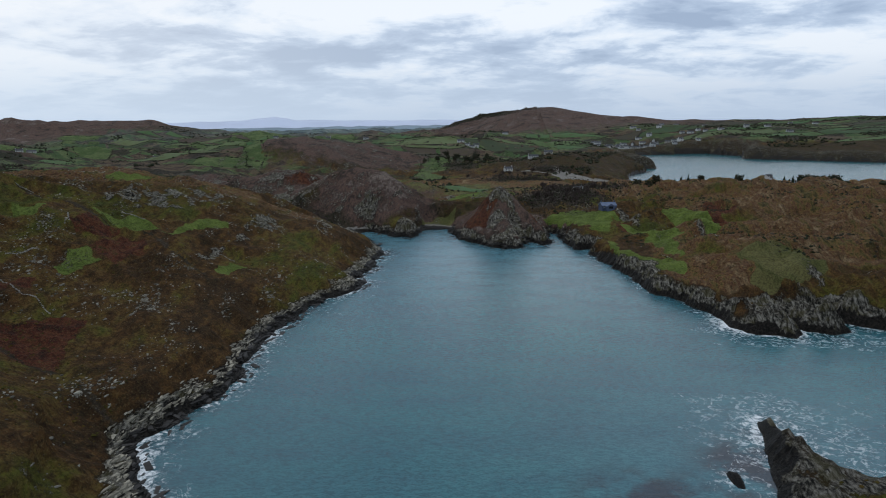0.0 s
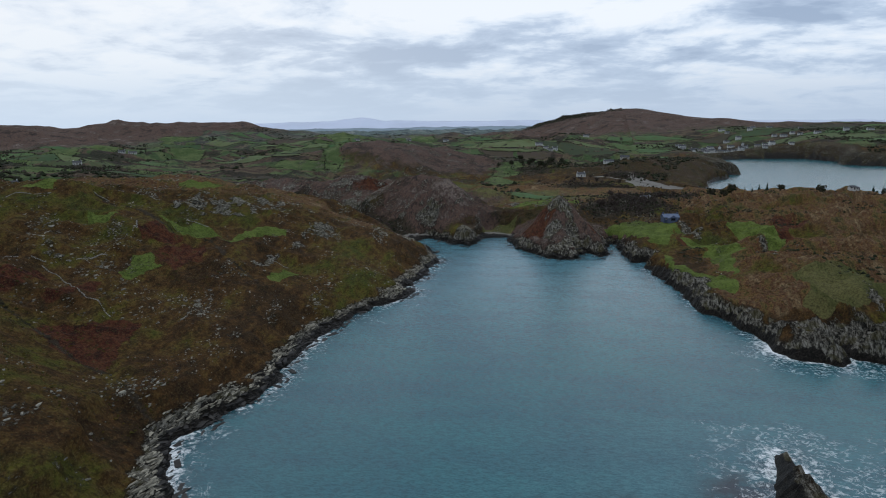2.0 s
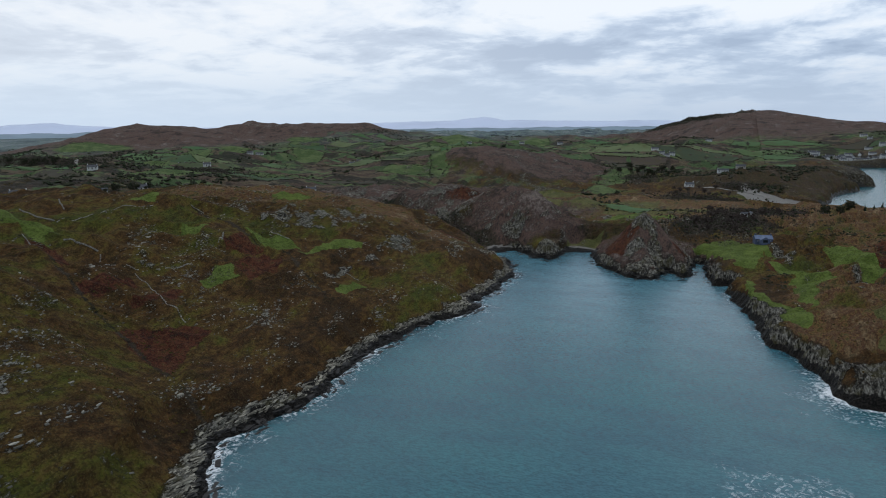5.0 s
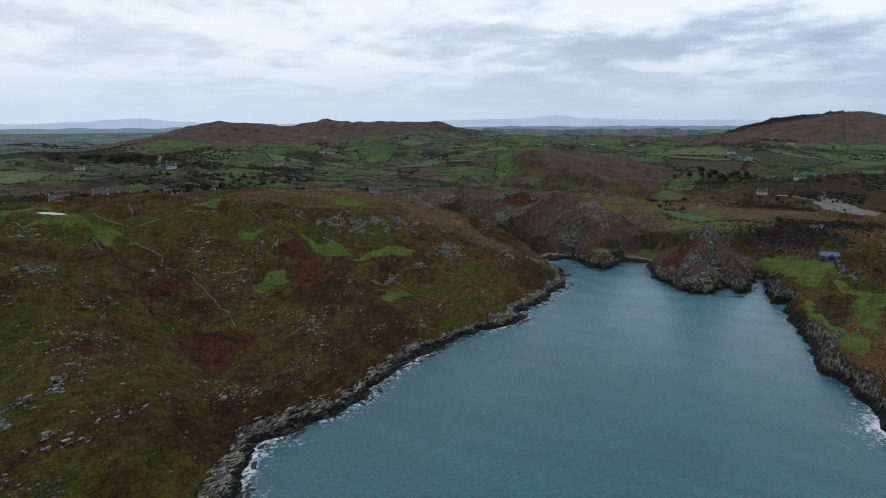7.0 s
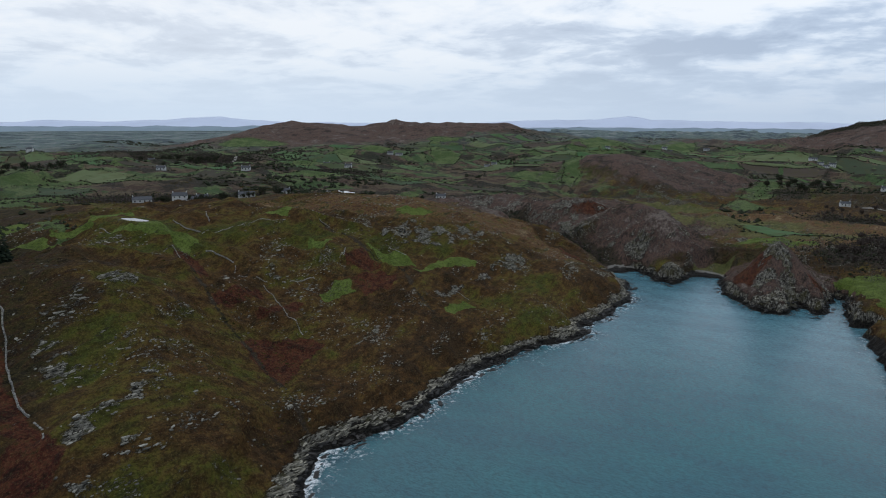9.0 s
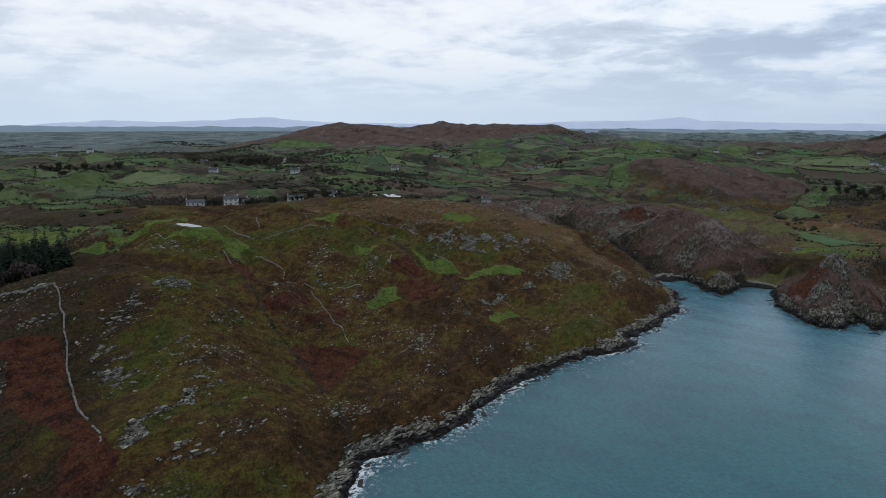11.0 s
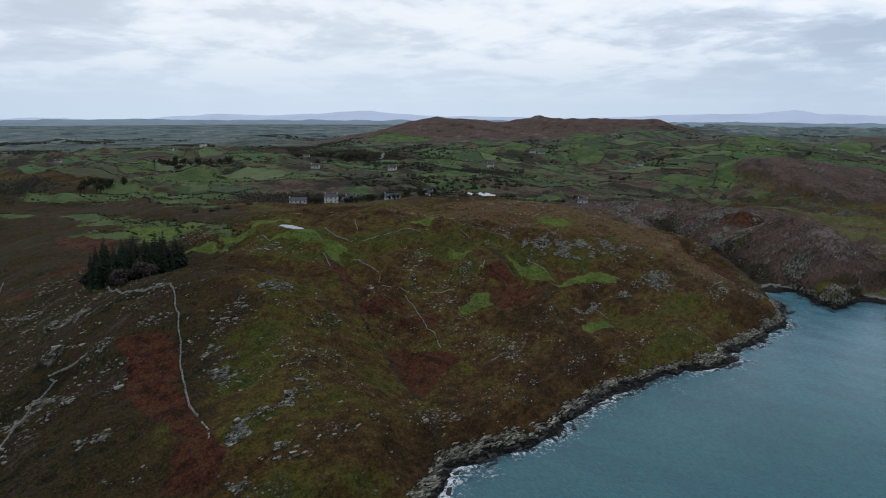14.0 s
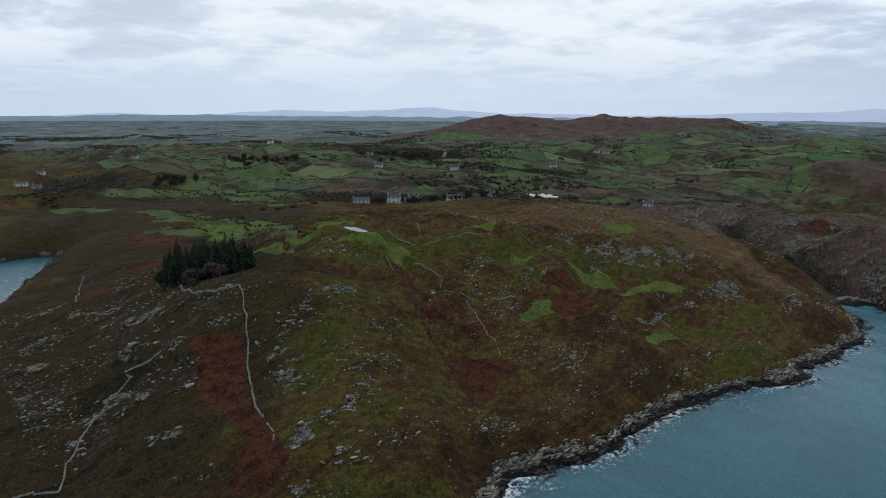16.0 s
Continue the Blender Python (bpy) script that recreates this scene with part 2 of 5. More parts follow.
    rugged = k.math("ADD", k.math("MULTIPLY", small, 1.6), k.math("ADD", k.math("MULTIPLY", grain, 0.9), k.math("MULTIPLY", k.math("MULTIPLY", cleft, k.attribute("rock")), 3.0)))
    k.bump(rugged, 1.0, 1.0)
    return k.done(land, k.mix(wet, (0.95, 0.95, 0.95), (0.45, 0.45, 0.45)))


def sea_material():
    k = Nodes("sea_water")
    deep = k.mix(k.step(k.noise(0.012, 4), 0.35, 0.65), (0.003, 0.104, 0.120), (0.005, 0.130, 0.138))
    # Paler over shallows; in the cove this paints the reflected sky.
    deep = k.mix(k.attribute("shoal_sheen"), deep, (0.115, 0.255, 0.295))
    weed = k.math("MULTIPLY", k.attribute("weed"), k.step(k.noise(0.10, 4), 0.36, 0.58), True)
    deep = k.mix(weed, deep, (0.022, 0.022, 0.030))
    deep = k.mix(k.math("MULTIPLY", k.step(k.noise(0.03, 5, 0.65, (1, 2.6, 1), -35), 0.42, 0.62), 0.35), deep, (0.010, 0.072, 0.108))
    # Dark sides of the ripples, painted into the water colour.
    facet_shade = k.math("ADD", k.math("MULTIPLY", k.noise(0.42, 5, 0.7, (1, 2.8, 1), -35), 0.5), k.math("MULTIPLY", k.noise(1.3, 4, 0.7, (1, 2.6, 1), -30), 0.5))
    deep = k.mix(k.step(facet_shade, 0.44, 0.56), deep, k.mix(1.0, deep, (0.42, 0.55, 0.60), "MULTIPLY"))
    lace = k.math("SUBTRACT", 1.0, k.math("MULTIPLY", k.math("ABSOLUTE", k.math("SUBTRACT", k.noise(0.20, 6, 0.6, bend=1.2), 0.5)), 9.0), True)
    froth = k.noise(0.6, 7, 0.75, bend=0.8)
    surf = k.step(k.math("ADD", k.attribute("surf"), k.math("MULTIPLY", k.math("SUBTRACT", froth, 0.5), 3.6)), 0.34, 1.02)
    trail = k.math("MULTIPLY", k.math("MULTIPLY", k.step(lace, 0.62, 0.98), k.step(k.math("ADD", k.attribute("foam"), k.math("MULTIPLY", k.math("SUBTRACT", k.noise(0.07, 4, 0.6), 0.5), 1.6)), 0.30, 0.75)), k.step(froth, 0.46, 0.58))
    surf = k.math("MULTIPLY", surf, k.step(k.attribute("surf"), 0.04, 0.25))
    foam = k.math("MAXIMUM", surf, k.math("MULTIPLY", trail, 0.65))
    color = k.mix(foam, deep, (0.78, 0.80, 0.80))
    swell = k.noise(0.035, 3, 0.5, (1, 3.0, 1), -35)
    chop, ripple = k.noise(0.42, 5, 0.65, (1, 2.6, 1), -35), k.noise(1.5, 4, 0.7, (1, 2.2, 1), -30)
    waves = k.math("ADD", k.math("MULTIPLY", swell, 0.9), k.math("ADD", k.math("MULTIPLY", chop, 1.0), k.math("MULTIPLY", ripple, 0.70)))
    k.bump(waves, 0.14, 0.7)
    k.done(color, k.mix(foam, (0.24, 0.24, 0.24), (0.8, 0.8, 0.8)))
    k.shader.inputs["Specular IOR Level"].default_value = 0.75
    k.shader.inputs["IOR"].default_value = 1.333
    return k.mat


def field_material():
    k = Nodes("pasture")
    tint = k.ramp(k.random(), [(0.0, (0.056, 0.112, 0.044)), (0.3, (0.078, 0.125, 0.052)), (0.45, (0.125, 0.145, 0.068)), (0.6, (0.052, 0.088, 0.040)), (0.72, (0.050, 0.050, 0.034)), (0.88, (0.070, 0.054, 0.042)), (1.0, (0.060, 0.110, 0.036))])
    worn = k.mix(k.math("MULTIPLY", k.step(k.noise(0.06, 5, 0.65), 0.45, 0.7), 0.55), tint, (0.07, 0.06, 0.022))
    k.bump(k.noise(0.5, 4), 0.5, 0.4)
    return k.done(worn, 0.95)


def plain_material(name, color, rough=0.85, dark=0.6, scale=0.8, island=False, spread=0.25):
    """Paint, slate, bark or stone: one colour with stains and grain."""
    k = Nodes(name)
    stain = k.mix(k.math("MULTIPLY", k.step(k.noise(scale, 5, 0.65), 0.4, 0.7), 0.7), color, tuple(c * dark for c in color))
    shade = k.math("ADD", k.math("MULTIPLY", k.random(island), spread), 1 - spread / 2)
    scaled = k.add("ShaderNodeVectorMath")
    scaled.operation = "SCALE"
    k.plug(scaled.inputs[0], stain)
    k.plug(scaled.inputs["Scale"], shade)
    k.bump(k.noise(scale * 6, 3), 0.3, 0.05)
    return k.done(scaled.outputs[0], rough)


def leaf_material(name, stops, scale=0.5):
    k = Nodes(name)
    tint = k.ramp(k.math("ADD", k.math("MULTIPLY", k.random(True), 0.65), k.math("MULTIPLY", k.noise(scale, 3), 0.35)), stops)
    return k.done(tint, 0.9)


def glass_material():
    k = Nodes("window_glass")
    return k.done((0.012, 0.015, 0.018), 0.08, Specular_IOR_Level=0.5)


def pond_material():
    k = Nodes("pond_water")
    k.bump(k.noise(1.5, 3), 0.12, 0.1)
    k.done((0.03, 0.035, 0.03), 0.06)
    k.shader.inputs["Specular IOR Level"].default_value = 0.5
    return k.mat


GROUND, SEA, PASTURE, GLASS, POND = ground_material(), sea_material(), field_material(), glass_material(), pond_material()
RENDER = plain_material("white_render", (0.50, 0.50, 0.48), 0.9, 0.75)
CREAM = plain_material("cream_render", (0.36, 0.34, 0.29), 0.9, 0.75)
BLUE = plain_material("blue_boards", (0.075, 0.095, 0.15), 0.7, 0.7)
SLATE = plain_material("slate", (0.075, 0.078, 0.085), 0.6, 0.6)
ROOF_BLUE = plain_material("pale_blue_roof", (0.12, 0.15, 0.22), 0.5, 0.7)
WOOD = plain_material("painted_wood", (0.06, 0.05, 0.045), 0.7)
BARK = plain_material("bark", (0.055, 0.042, 0.032), 0.95)
BOULDER = plain_material("lichened_stone", (0.225, 0.210, 0.170), 0.95, 0.35, 1.8, True, 1.3)
SHORE_STONE = plain_material("shore_stone", (0.235, 0.215, 0.168), 0.9, 0.35, 1.2, True, 1.3)
DARK_STONE = plain_material("wet_stone", (0.040, 0.037, 0.034), 0.55, 0.5, 0.9, True, 0.9)
WALL_STONE = plain_material("wall_stone", (0.27, 0.255, 0.225), 0.95, 0.5, 1.2, True, 1.0)
LANE = plain_material("pale_track", (0.26, 0.24, 0.21), 0.95, 0.7, 0.2)
# The haze of distance is put into these two base colours.
FAR_HILL = plain_material("hazed_hill", (0.60, 0.65, 0.77), 1.0, 0.9, 0.003, False, 0.0)
FAR_PLAIN = plain_material("hazed_plain", (0.24, 0.30, 0.34), 1.0, 0.8, 0.006, False, 0.0)
CONIFER = leaf_material("conifer_needles", [(0.1, (0.008, 0.013, 0.009)), (0.6, (0.018, 0.028, 0.016)), (0.95, (0.032, 0.040, 0.022))])
SHRUB = leaf_material("shrub_leaves", [(0.1, (0.014, 0.018, 0.010)), (0.45, (0.028, 0.034, 0.017)), (0.7, (0.044, 0.038, 0.026)), (0.95, (0.070, 0.062, 0.046))])
GORSE = leaf_material("gorse", [(0.1, (0.020, 0.020, 0.005)), (0.5, (0.054, 0.046, 0.009)), (0.8, (0.082, 0.046, 0.012)), (0.98, (0.13, 0.095, 0.022))])
TWIGS = leaf_material("bare_twigs", [(0.1, (0.030, 0.022, 0.018)), (0.6, (0.062, 0.048, 0.040)), (0.95, (0.105, 0.088, 0.078))])


# ---- the land ----
def lattice(ix, iy, seed):
    """A pseudo-random number 0..1 for each whole-numbered place."""
    h = (ix.astype(np.int64) * 374761393 + iy.astype(np.int64) * 668265263 + seed * 1442695041) & 0x7FFFFFFF
    h = ((h ^ (h >> 13)) * 1274126177) & 0x7FFFFFFF
    return ((h ^ (h >> 16)) & 0xFFFF) / 65535.0


def value_noise(x, y, seed=0):
    ix, iy = np.floor(x), np.floor(y)
    fx, fy = x - ix, y - iy
    fx, fy = fx * fx * fx * (fx * (fx * 6 - 15) + 10), fy * fy * fy * (fy * (fy * 6 - 15) + 10)
    a, b = lattice(ix, iy, seed), lattice(ix + 1, iy, seed)
    c, d = lattice(ix, iy + 1, seed), lattice(ix + 1, iy + 1, seed)
    return (a + (b - a) * fx) * (1 - fy) + (c + (d - c) * fx) * fy - 0.5


def fractal(x, y, size, octaves=4, seed=0, gain=0.5):
    """Fractal noise of about -0.5..0.5 whose largest lumps are size metres across."""
    total, amp, s = 0.0, 1.0, 1.0 / size
    for k in range(octaves):
        c, q = math.cos(k * 0.9 + 0.3), math.sin(k * 0.9 + 0.3)
        total = total + amp * value_noise((x * c - y * q) * s + 17.3 * k, (x * q + y * c) * s - 9.1 * k, seed + k)
        amp, s = amp * gain, s * 2.03
    return total


def ridged(x, y, size, octaves=4, seed=0):
    """Noise with sharp crests, 0..1, for broken rock."""
    total, amp, s, norm = 0.0, 1.0, 1.0 / size, 0.0
    for k in range(octaves):
        n = 1 - np.abs(value_noise(x * s + 3.7 * k, y * s + 8.2 * k, seed + k)) * 2
        total, norm = total + amp * n * n, norm + amp
        amp, s = amp * 0.5, s * 2.1
    return total / norm


def smooth(a, b, v):
    t = np.clip((v - a) / (b - a), 0, 1)
    return t * t * (3 - 2 * t)


def to_outline(x, y, outline):
    """The distance to a closed outline: positive outside it, negative inside."""
    best = np.full(x.shape, 1e9)
    inside = np.zeros(x.shape, bool)
    for (ax, ay), (bx, by) in zip(outline, outline[1:] + outline[:1]):
        dx, dy = bx - ax, by - ay
        t = np.clip(((x - ax) * dx + (y - ay) * dy) / (dx * dx + dy * dy + 1e-9), 0, 1)
        best = np.minimum(best, np.hypot(x - ax - t * dx, y - ay - t * dy))
        if dy != 0:
            inside ^= ((ay > y) != (by > y)) & (x < dx * (y - ay) / dy + ax)
    return np.where(inside, -best, best)


def to_line(x, y, line):
    best = np.full(np.shape(x), 1e9)
    for (ax, ay), (bx, by) in zip(line, line[1:]):
        dx, dy = bx - ax, by - ay
        t = np.clip(((x - ax) * dx + (y - ay) * dy) / (dx * dx + dy * dy), 0, 1)
        best = np.minimum(best, np.hypot(x - ax - t * dx, y - ay - t * dy))
    return best


# The water's outlines: the open bay with its cove, and the harbour behind the eastern land.
BAY_WEST = [(-420, -900), (-330, -500), (-240, -260), (-150, -120), (-95, -40), (-70, 20), (-60, 70), (-62, 105), (-70, 117), (-77, 131),
            (-82, 141), (-78, 152), (-76, 176), (-77, 200), (-79, 226), (-76, 252), (-72, 271), (-62, 293), (-61, 303), (-69, 312), (-66, 330), (-65, 352), (-64, 368)]
BAY_COVE = [(-66, 381), (-74, 398), (-80, 409), (-95, 420), (-98, 434), (-91, 446), (-86, 449), (-77, 438), (-66, 427), (-56, 423), (-51, 433), (-53, 449), (-46, 455), (-38, 456), (-31, 436), (-27, 418), (-13, 403), (3, 391),
            (12, 396), (16, 413), (20, 410), (26, 397), (30, 408), (30, 446), (35, 446), (37, 408), (40, 389), (50, 389), (53, 353), (57, 329), (63, 320), (66, 300)]
BAY_EAST = [(68, 289), (76, 279), (82, 262), (84, 244), (90, 235), (96, 234), (102, 230), (104, 240), (105, 259), (108, 241), (115, 236), (122, 240), (118, 260), (128, 248), (140, 242),
            (175, 236), (240, 200), (340, 150), (520, 110), (900, 60), (1500, -60), (5200, -400), (5200, -900)]
HARBOUR = [(133, 785), (131, 738), (136, 716), (180, 725), (215, 695), (330, 672), (480, 640), (720, 560), (1100, 420), (1500, 300), (5200, -200), (5200, 700), (2500, 800),
           (1400, 950), (900, 1045), (609, 1130), (497, 1200), (430, 1235), (413, 1252), (440, 1330), (400, 1420), (300, 1403), (208, 1345),
           (236, 1180), (200, 1110), (222, 1020), (190, 1010), (194, 958), (160, 900), (142, 800)]
SKERRY = [(64.5, 165), (67.5, 163), (68.5, 153), (71, 144), (75, 137), (81, 133.5), (92, 129), (104, 118), (110, 96), (92, 88), (72, 98), (60, 112), (57, 122), (57.5, 131), (60, 141), (62.5, 153)]
LOW_ROCK = [(50.2, 137.5), (51.6, 137), (52, 132.5), (51, 131), (50, 133)]
INLET = [(-372, -40), (-378, 10), (-392, 36), (-420, 50), (-460, 66), (-498, 82), (-512, 90), (-520, 90), (-525, 80), (-524, 58), (-532, 36), (-600, -40), (-690, -90), (-900, -300), (-900, -900), (-430, -900)]
BAY = BAY_WEST + BAY_COVE + BAY_EAST
GULLY = [(-97, 436), (-112, 448), (-130, 462), (-175, 488), (-240, 520), (-320, 590)]

# Hills: centre, half-widths, turn in degrees, height.
HEADLAND_HILLS_SOUTH = [
    (-128, 98, 26, 34, 20, 5.6), (-165, 110, 40, 45, 0, 20.6), (-112, 60, 35, 40, 0, 3.6), (-150, 178, 40, 45, 0, -3.2),
    (-195, 165, 50, 50, 0, -1.8), (-190, 245, 42, 55, 0, 17.2), (-160, 285, 30, 40, 0, 1.4), (-170, 350, 45, 45, 0, 12.8),
    (-135, 385, 30, 30, 0, 3),
]
HEADLAND_HILLS_NORTH = [
    (-240, 170, 60, 60, 0, 25.9), (-260, 270, 80, 80, 0, 12.7), (-340, 300, 90, 90, 0, 15.4), (-210, 60, 50, 60, 0, 10.6),
    (-290, 90, 60, 60, 0, 6), (-200, -20, 70, 70, 0, -1), (-105, 320, 30, 40, 0, 2.4), (-110, 215, 28, 50, 0, 0.4),
    (-420, 220, 90, 100, 0, 17.2), (-260, 400, 70, 60, 0, 17.1), (-900, 250, 250, 200, 0, 12.7),
]
COVE_HILLS = [
    (-84, 468, 14, 18, 30, 9), (-116, 500, 28, 17, 35, 11), (-170, 538, 42, 20, 35, 13), (-235, 585, 50, 30, 35, 13),
    (-4, 436, 15, 22, 10, 23.5), (-62, 430, 12, 12, 0, 14.9), (-82, 480, 22, 18, 0, 23.7), (-125, 505, 28, 22, 30, 13.2),
    (-180, 545, 45, 30, 30, 7.9), (30, 430, 12, 15, 0, 11), (5, 480, 30, 30, 0, -3.2), (1, 442, 8, 10, 0, 4.5), (14, 440, 9, 12, 0, 4),
]
EAST_HILLS = [
    (84, 118, 10, 16, 27, 2.5),
    (90, 390, 35, 50, 0, -1.9), (185, 400, 60, 60, 0, 1.5), (210, 520, 70, 70, 0, 2.3), (170, 600, 50, 50, 0, 0.4),
    (320, 480, 120, 110, 0, 8.9), (300, 300, 110, 90, 0, 2.5), (70, 470, 40, 40, 0, -1.8),
]
INLAND_HILLS = [
    (-240, 950, 80, 90, 0, 20.8), (-330, 880, 90, 80, 0, 14.7), (-170, 860, 40, 50, 0, -4.9), (60, 920, 60, 70, 0, 8.3),
    (140, 1040, 60, 120, 0, 12.8), (-560, 480, 150, 130, 0, 23), (-370, 1350, 200, 200, 0, 20), (-700, 900, 250, 250, 0, 11.2),
    (-1100, 700, 300, 400, 0, 14.1), (640, 1250, 140, 90, 0, 8.3), (600, 1800, 300, 300, 0, 17.4), (1000, 1800, 350, 350, 0, 41.5),
    (1350, 1500, 250, 250, 0, 19.3), (320, 1480, 110, 80, 0, -22.6), (300, 1800, 200, 250, 0, 25.1), (-100, 1500, 200, 200, 0, 4.4),
]
FAR_HILLS = [
    (-410, 300, 70, 70, 0, -11), (-350, 50, 34, 40, 0, -8), (-760, 420, 120, 90, 30, 9),
    (95, 2300, 170, 300, 0, 52), (220, 2300, 260, 300, 0, 26), (-60, 2350, 220, 350, 0, 14), (-1552, 1350, 120, 150, 42, 40),
    (-1454, 1459, 110, 150, 42, 30), (-1348, 1560, 110, 150, 42, 33), (-975, 1840, 110, 150, 42, 34), (-1236, 1655, 110, 150, 42, 33), (-1140, 1735, 100, 150, 42, 30),
    (-1600, 2300, 600, 600, 0, 15), (-700, 1800, 300, 300, 0, 15), (-2200, 900, 500, 500, 0, 12),
]
SWELLS_SOUTH = [(-150, 408, 70, 70, 0, 0.7), (-94, 93, 20, 20, 0, 3.7), (-143, 514, 20, 20, 0, -7.2), (-176, 267, 45, 45, 0, 3.9), (69, 464, 70, 70, 0, 4.5), (-162, 424, 20, 20, 0, 10.4), (-242, 477, 20, 20, 0, 6.6), (118, 322, 20, 20, 0, 4.5), (-119, 158, 20, 20, 0, -5.7), (-125, 97, 20, 20, 0, -3.7), (-114, 106, 45, 45, 0, 2.2), (77, 638, 20, 20, 0, -7.5), (-218, 564, 30, 30, 0, -3.4)]
SWELLS_NORTH = [(-262, 377, 20, 20, 0, -3.1), (-104, 468, 20, 20, 0, 9.4), (-83, 464, 20, 20, 0, -8.0), (-171, 79, 20, 20, 0, 3.0), (-93, 120, 20, 20, 0, 5.3), (-106, 147, 20, 20, 0, -5.4), (-106, 247, 20, 20, 0, 3.7), (-150, 299, 20, 20, 0, 3.2), (-257, 322, 20, 20, 0, 2.5), (-74, 361, 20, 20, 0, 6.8), (-128, 94, 20, 20, 0, -5.8), (-114, 106, 70, 70, 0, 4.3)]
HILLS = SWELLS_SOUTH + SWELLS_NORTH + HEADLAND_HILLS_SOUTH + HEADLAND_HILLS_NORTH + COVE_HILLS + EAST_HILLS + INLAND_HILLS + FAR_HILLS


def shore(x, y):
    """Metres inland (negative: out to sea)."""
    d = np.minimum(to_outline(x, y, BAY), to_outline(x, y, HARBOUR))
    d = np.minimum(d, to_outline(x, y, INLET))
    return np.maximum(d, -np.minimum(to_outline(x, y, SKERRY), to_outline(x, y, LOW_ROCK)))


# Outcrops of bare rock, as outlines on the plan.
ROCKS_HIGH = [[(-177, 267), (-176, 287), (-160, 312), (-144, 340), (-135, 320), (-142, 288), (-159, 271), (-165, 264)], [(-120, 327), (-118, 353), (-108, 321), (-111, 292), (-114, 287)], [(-119, 254), (-117, 272), (-111, 282), (-116, 252)],
              [(-157, 99), (-156, 110), (-166, 141), (-153, 127), (-151, 108), (-156, 96)], [(-162, 186), (-164, 211), (-155, 198)], [(-161, 216), (-157, 227), (-155, 222)]]
ROCKS_LOW = [[(-157, 91), (-156, 96), (-133, 94), (-129, 97), (-121, 85), (-126, 81), (-143, 85)], [(-135, 104), (-133, 111), (-129, 109), (-131, 103)], [(-126, 103), (-126, 110), (-123, 105)], [(-130, 130), (-133, 135), (-132, 140), (-129, 132)],
             [(-112, 102), (-113, 109), (-111, 107)], [(-104, 76), (-108, 92), (-107, 103), (-101, 96), (-98, 76)], [(-92, 79), (-91, 90), (-87, 89), (-89, 80)], [(-90, 68), (-85, 83), (-83, 76), (-88, 67)], [(-114, 193), (-117, 209), (-111, 203), (-110, 192)]]
ROCKS_WEST = [[(-159, 18), (-169, 32), (-163, 45), (-146, 55), (-151, 42), (-154, 31)], [(-227, 51), (-190, 72), (-181, 69), (-216, 51)], [(-178, 48), (-175, 62), (-166, 68), (-166, 55)], [(-132, 43), (-127, 56), (-124, 56), (-127, 45)],
              [(-208, 27), (-207, 34), (-180, 26), (-171, 17), (-185, 22)], [(-113, 47), (-108, 53), (-106, 51)], [(-150, 24), (-149, 30), (-144, 27)], [(-234, 42), (-253, 54), (-222, 69), (-237, 53)]]
ROCKS_COVE = [[(-6, 432), (2, 440), (9, 430), (13, 416), (10, 397), (2, 398), (4, 412), (0, 424)], [(-104, 462), (-101, 472), (-93, 470), (-90, 458), (-97, 452)], [(-172, 503), (-160, 508), (-140, 486), (-150, 481)], [(-95, 451), (-95, 466), (-87, 471), (-84, 462), (-91, 448)], [(-72, 430), (-68, 440), (-57, 451), (-50, 440), (-55, 422)], [(-196, 523), (-178, 534), (-171, 527), (-184, 509)], [(-172, 503), (-158, 496), (-160, 486)], [(-240, 560), (-208, 527), (-221, 521)],
              [(-121, 469), (-110, 467), (-110, 458)], [(-73, 463), (-67, 486), (-63, 487), (-68, 463)], [(-8, 409), (-7, 423), (-9, 445), (-2, 446), (1, 426), (2, 412), (-1, 404)], [(-27, 405), (-17, 411), (-6, 401), (12, 417), (16, 414), (5, 389), (-11, 395)]]
ROCKS_EAST = [[(14, 408), (14, 420), (24, 415), (29, 424), (26, 395)], [(103, 389), (108, 387), (105, 328), (100, 323)], [(73, 433), (82, 421), (83, 404), (74, 416)], [(78, 356), (81, 346), (80, 317), (77, 336)], [(130, 304), (132, 288), (128, 274), (125, 279)],
              [(85, 268), (100, 262), (128, 264), (140, 246), (118, 232), (88, 232)], [(60, 167), (71, 163), (76, 140), (92, 128), (106, 114), (84, 112), (62, 124)]]
INNER_BEACH = [[(61, 853), (82, 808), (103, 768), (128, 748), (130, 717), (92, 712), (69, 746), (54, 791)]]
# Broken rock far off: centre, half-widths, turn, share of bare rock.
FAR_LEDGES = [(-165, 780, 24, 50, 12, 0.6), (-150, 535, 9, 26, 120, 0.5), (-230, 590, 10, 30, 120, 0.4)]
PONDS = [(-222, 171, 8.5, 2.9, 57.0), (-412, 502, 20, 13, 26.5)]


def within(outlines, x, y, soft=1.5):
    """1 inside the outlines, 0 outside, 0.5 on the line."""
    best = np.zeros(np.shape(x))
    for o in outlines:
        xs, ys = [q[0] for q in o], [q[1] for q in o]
        k = (x > min(xs) - soft) & (x < max(xs) + soft) & (y > min(ys) - soft) & (y < max(ys) + soft)
        if k.any():
            best[k] = np.maximum(best[k], smooth(soft, -soft, to_outline(x[k], y[k], o)))
    return best


def mound(h, x, y):
    cx, cy, a, b, turn = h[:5]
    c, s = math.cos(radians(turn)), math.sin(radians(turn))
    u, v = (x - cx) * c + (y - cy) * s, (y - cy) * c - (x - cx) * s
    return np.exp(-0.5 * ((u / a) ** 2 + (v / b) ** 2))


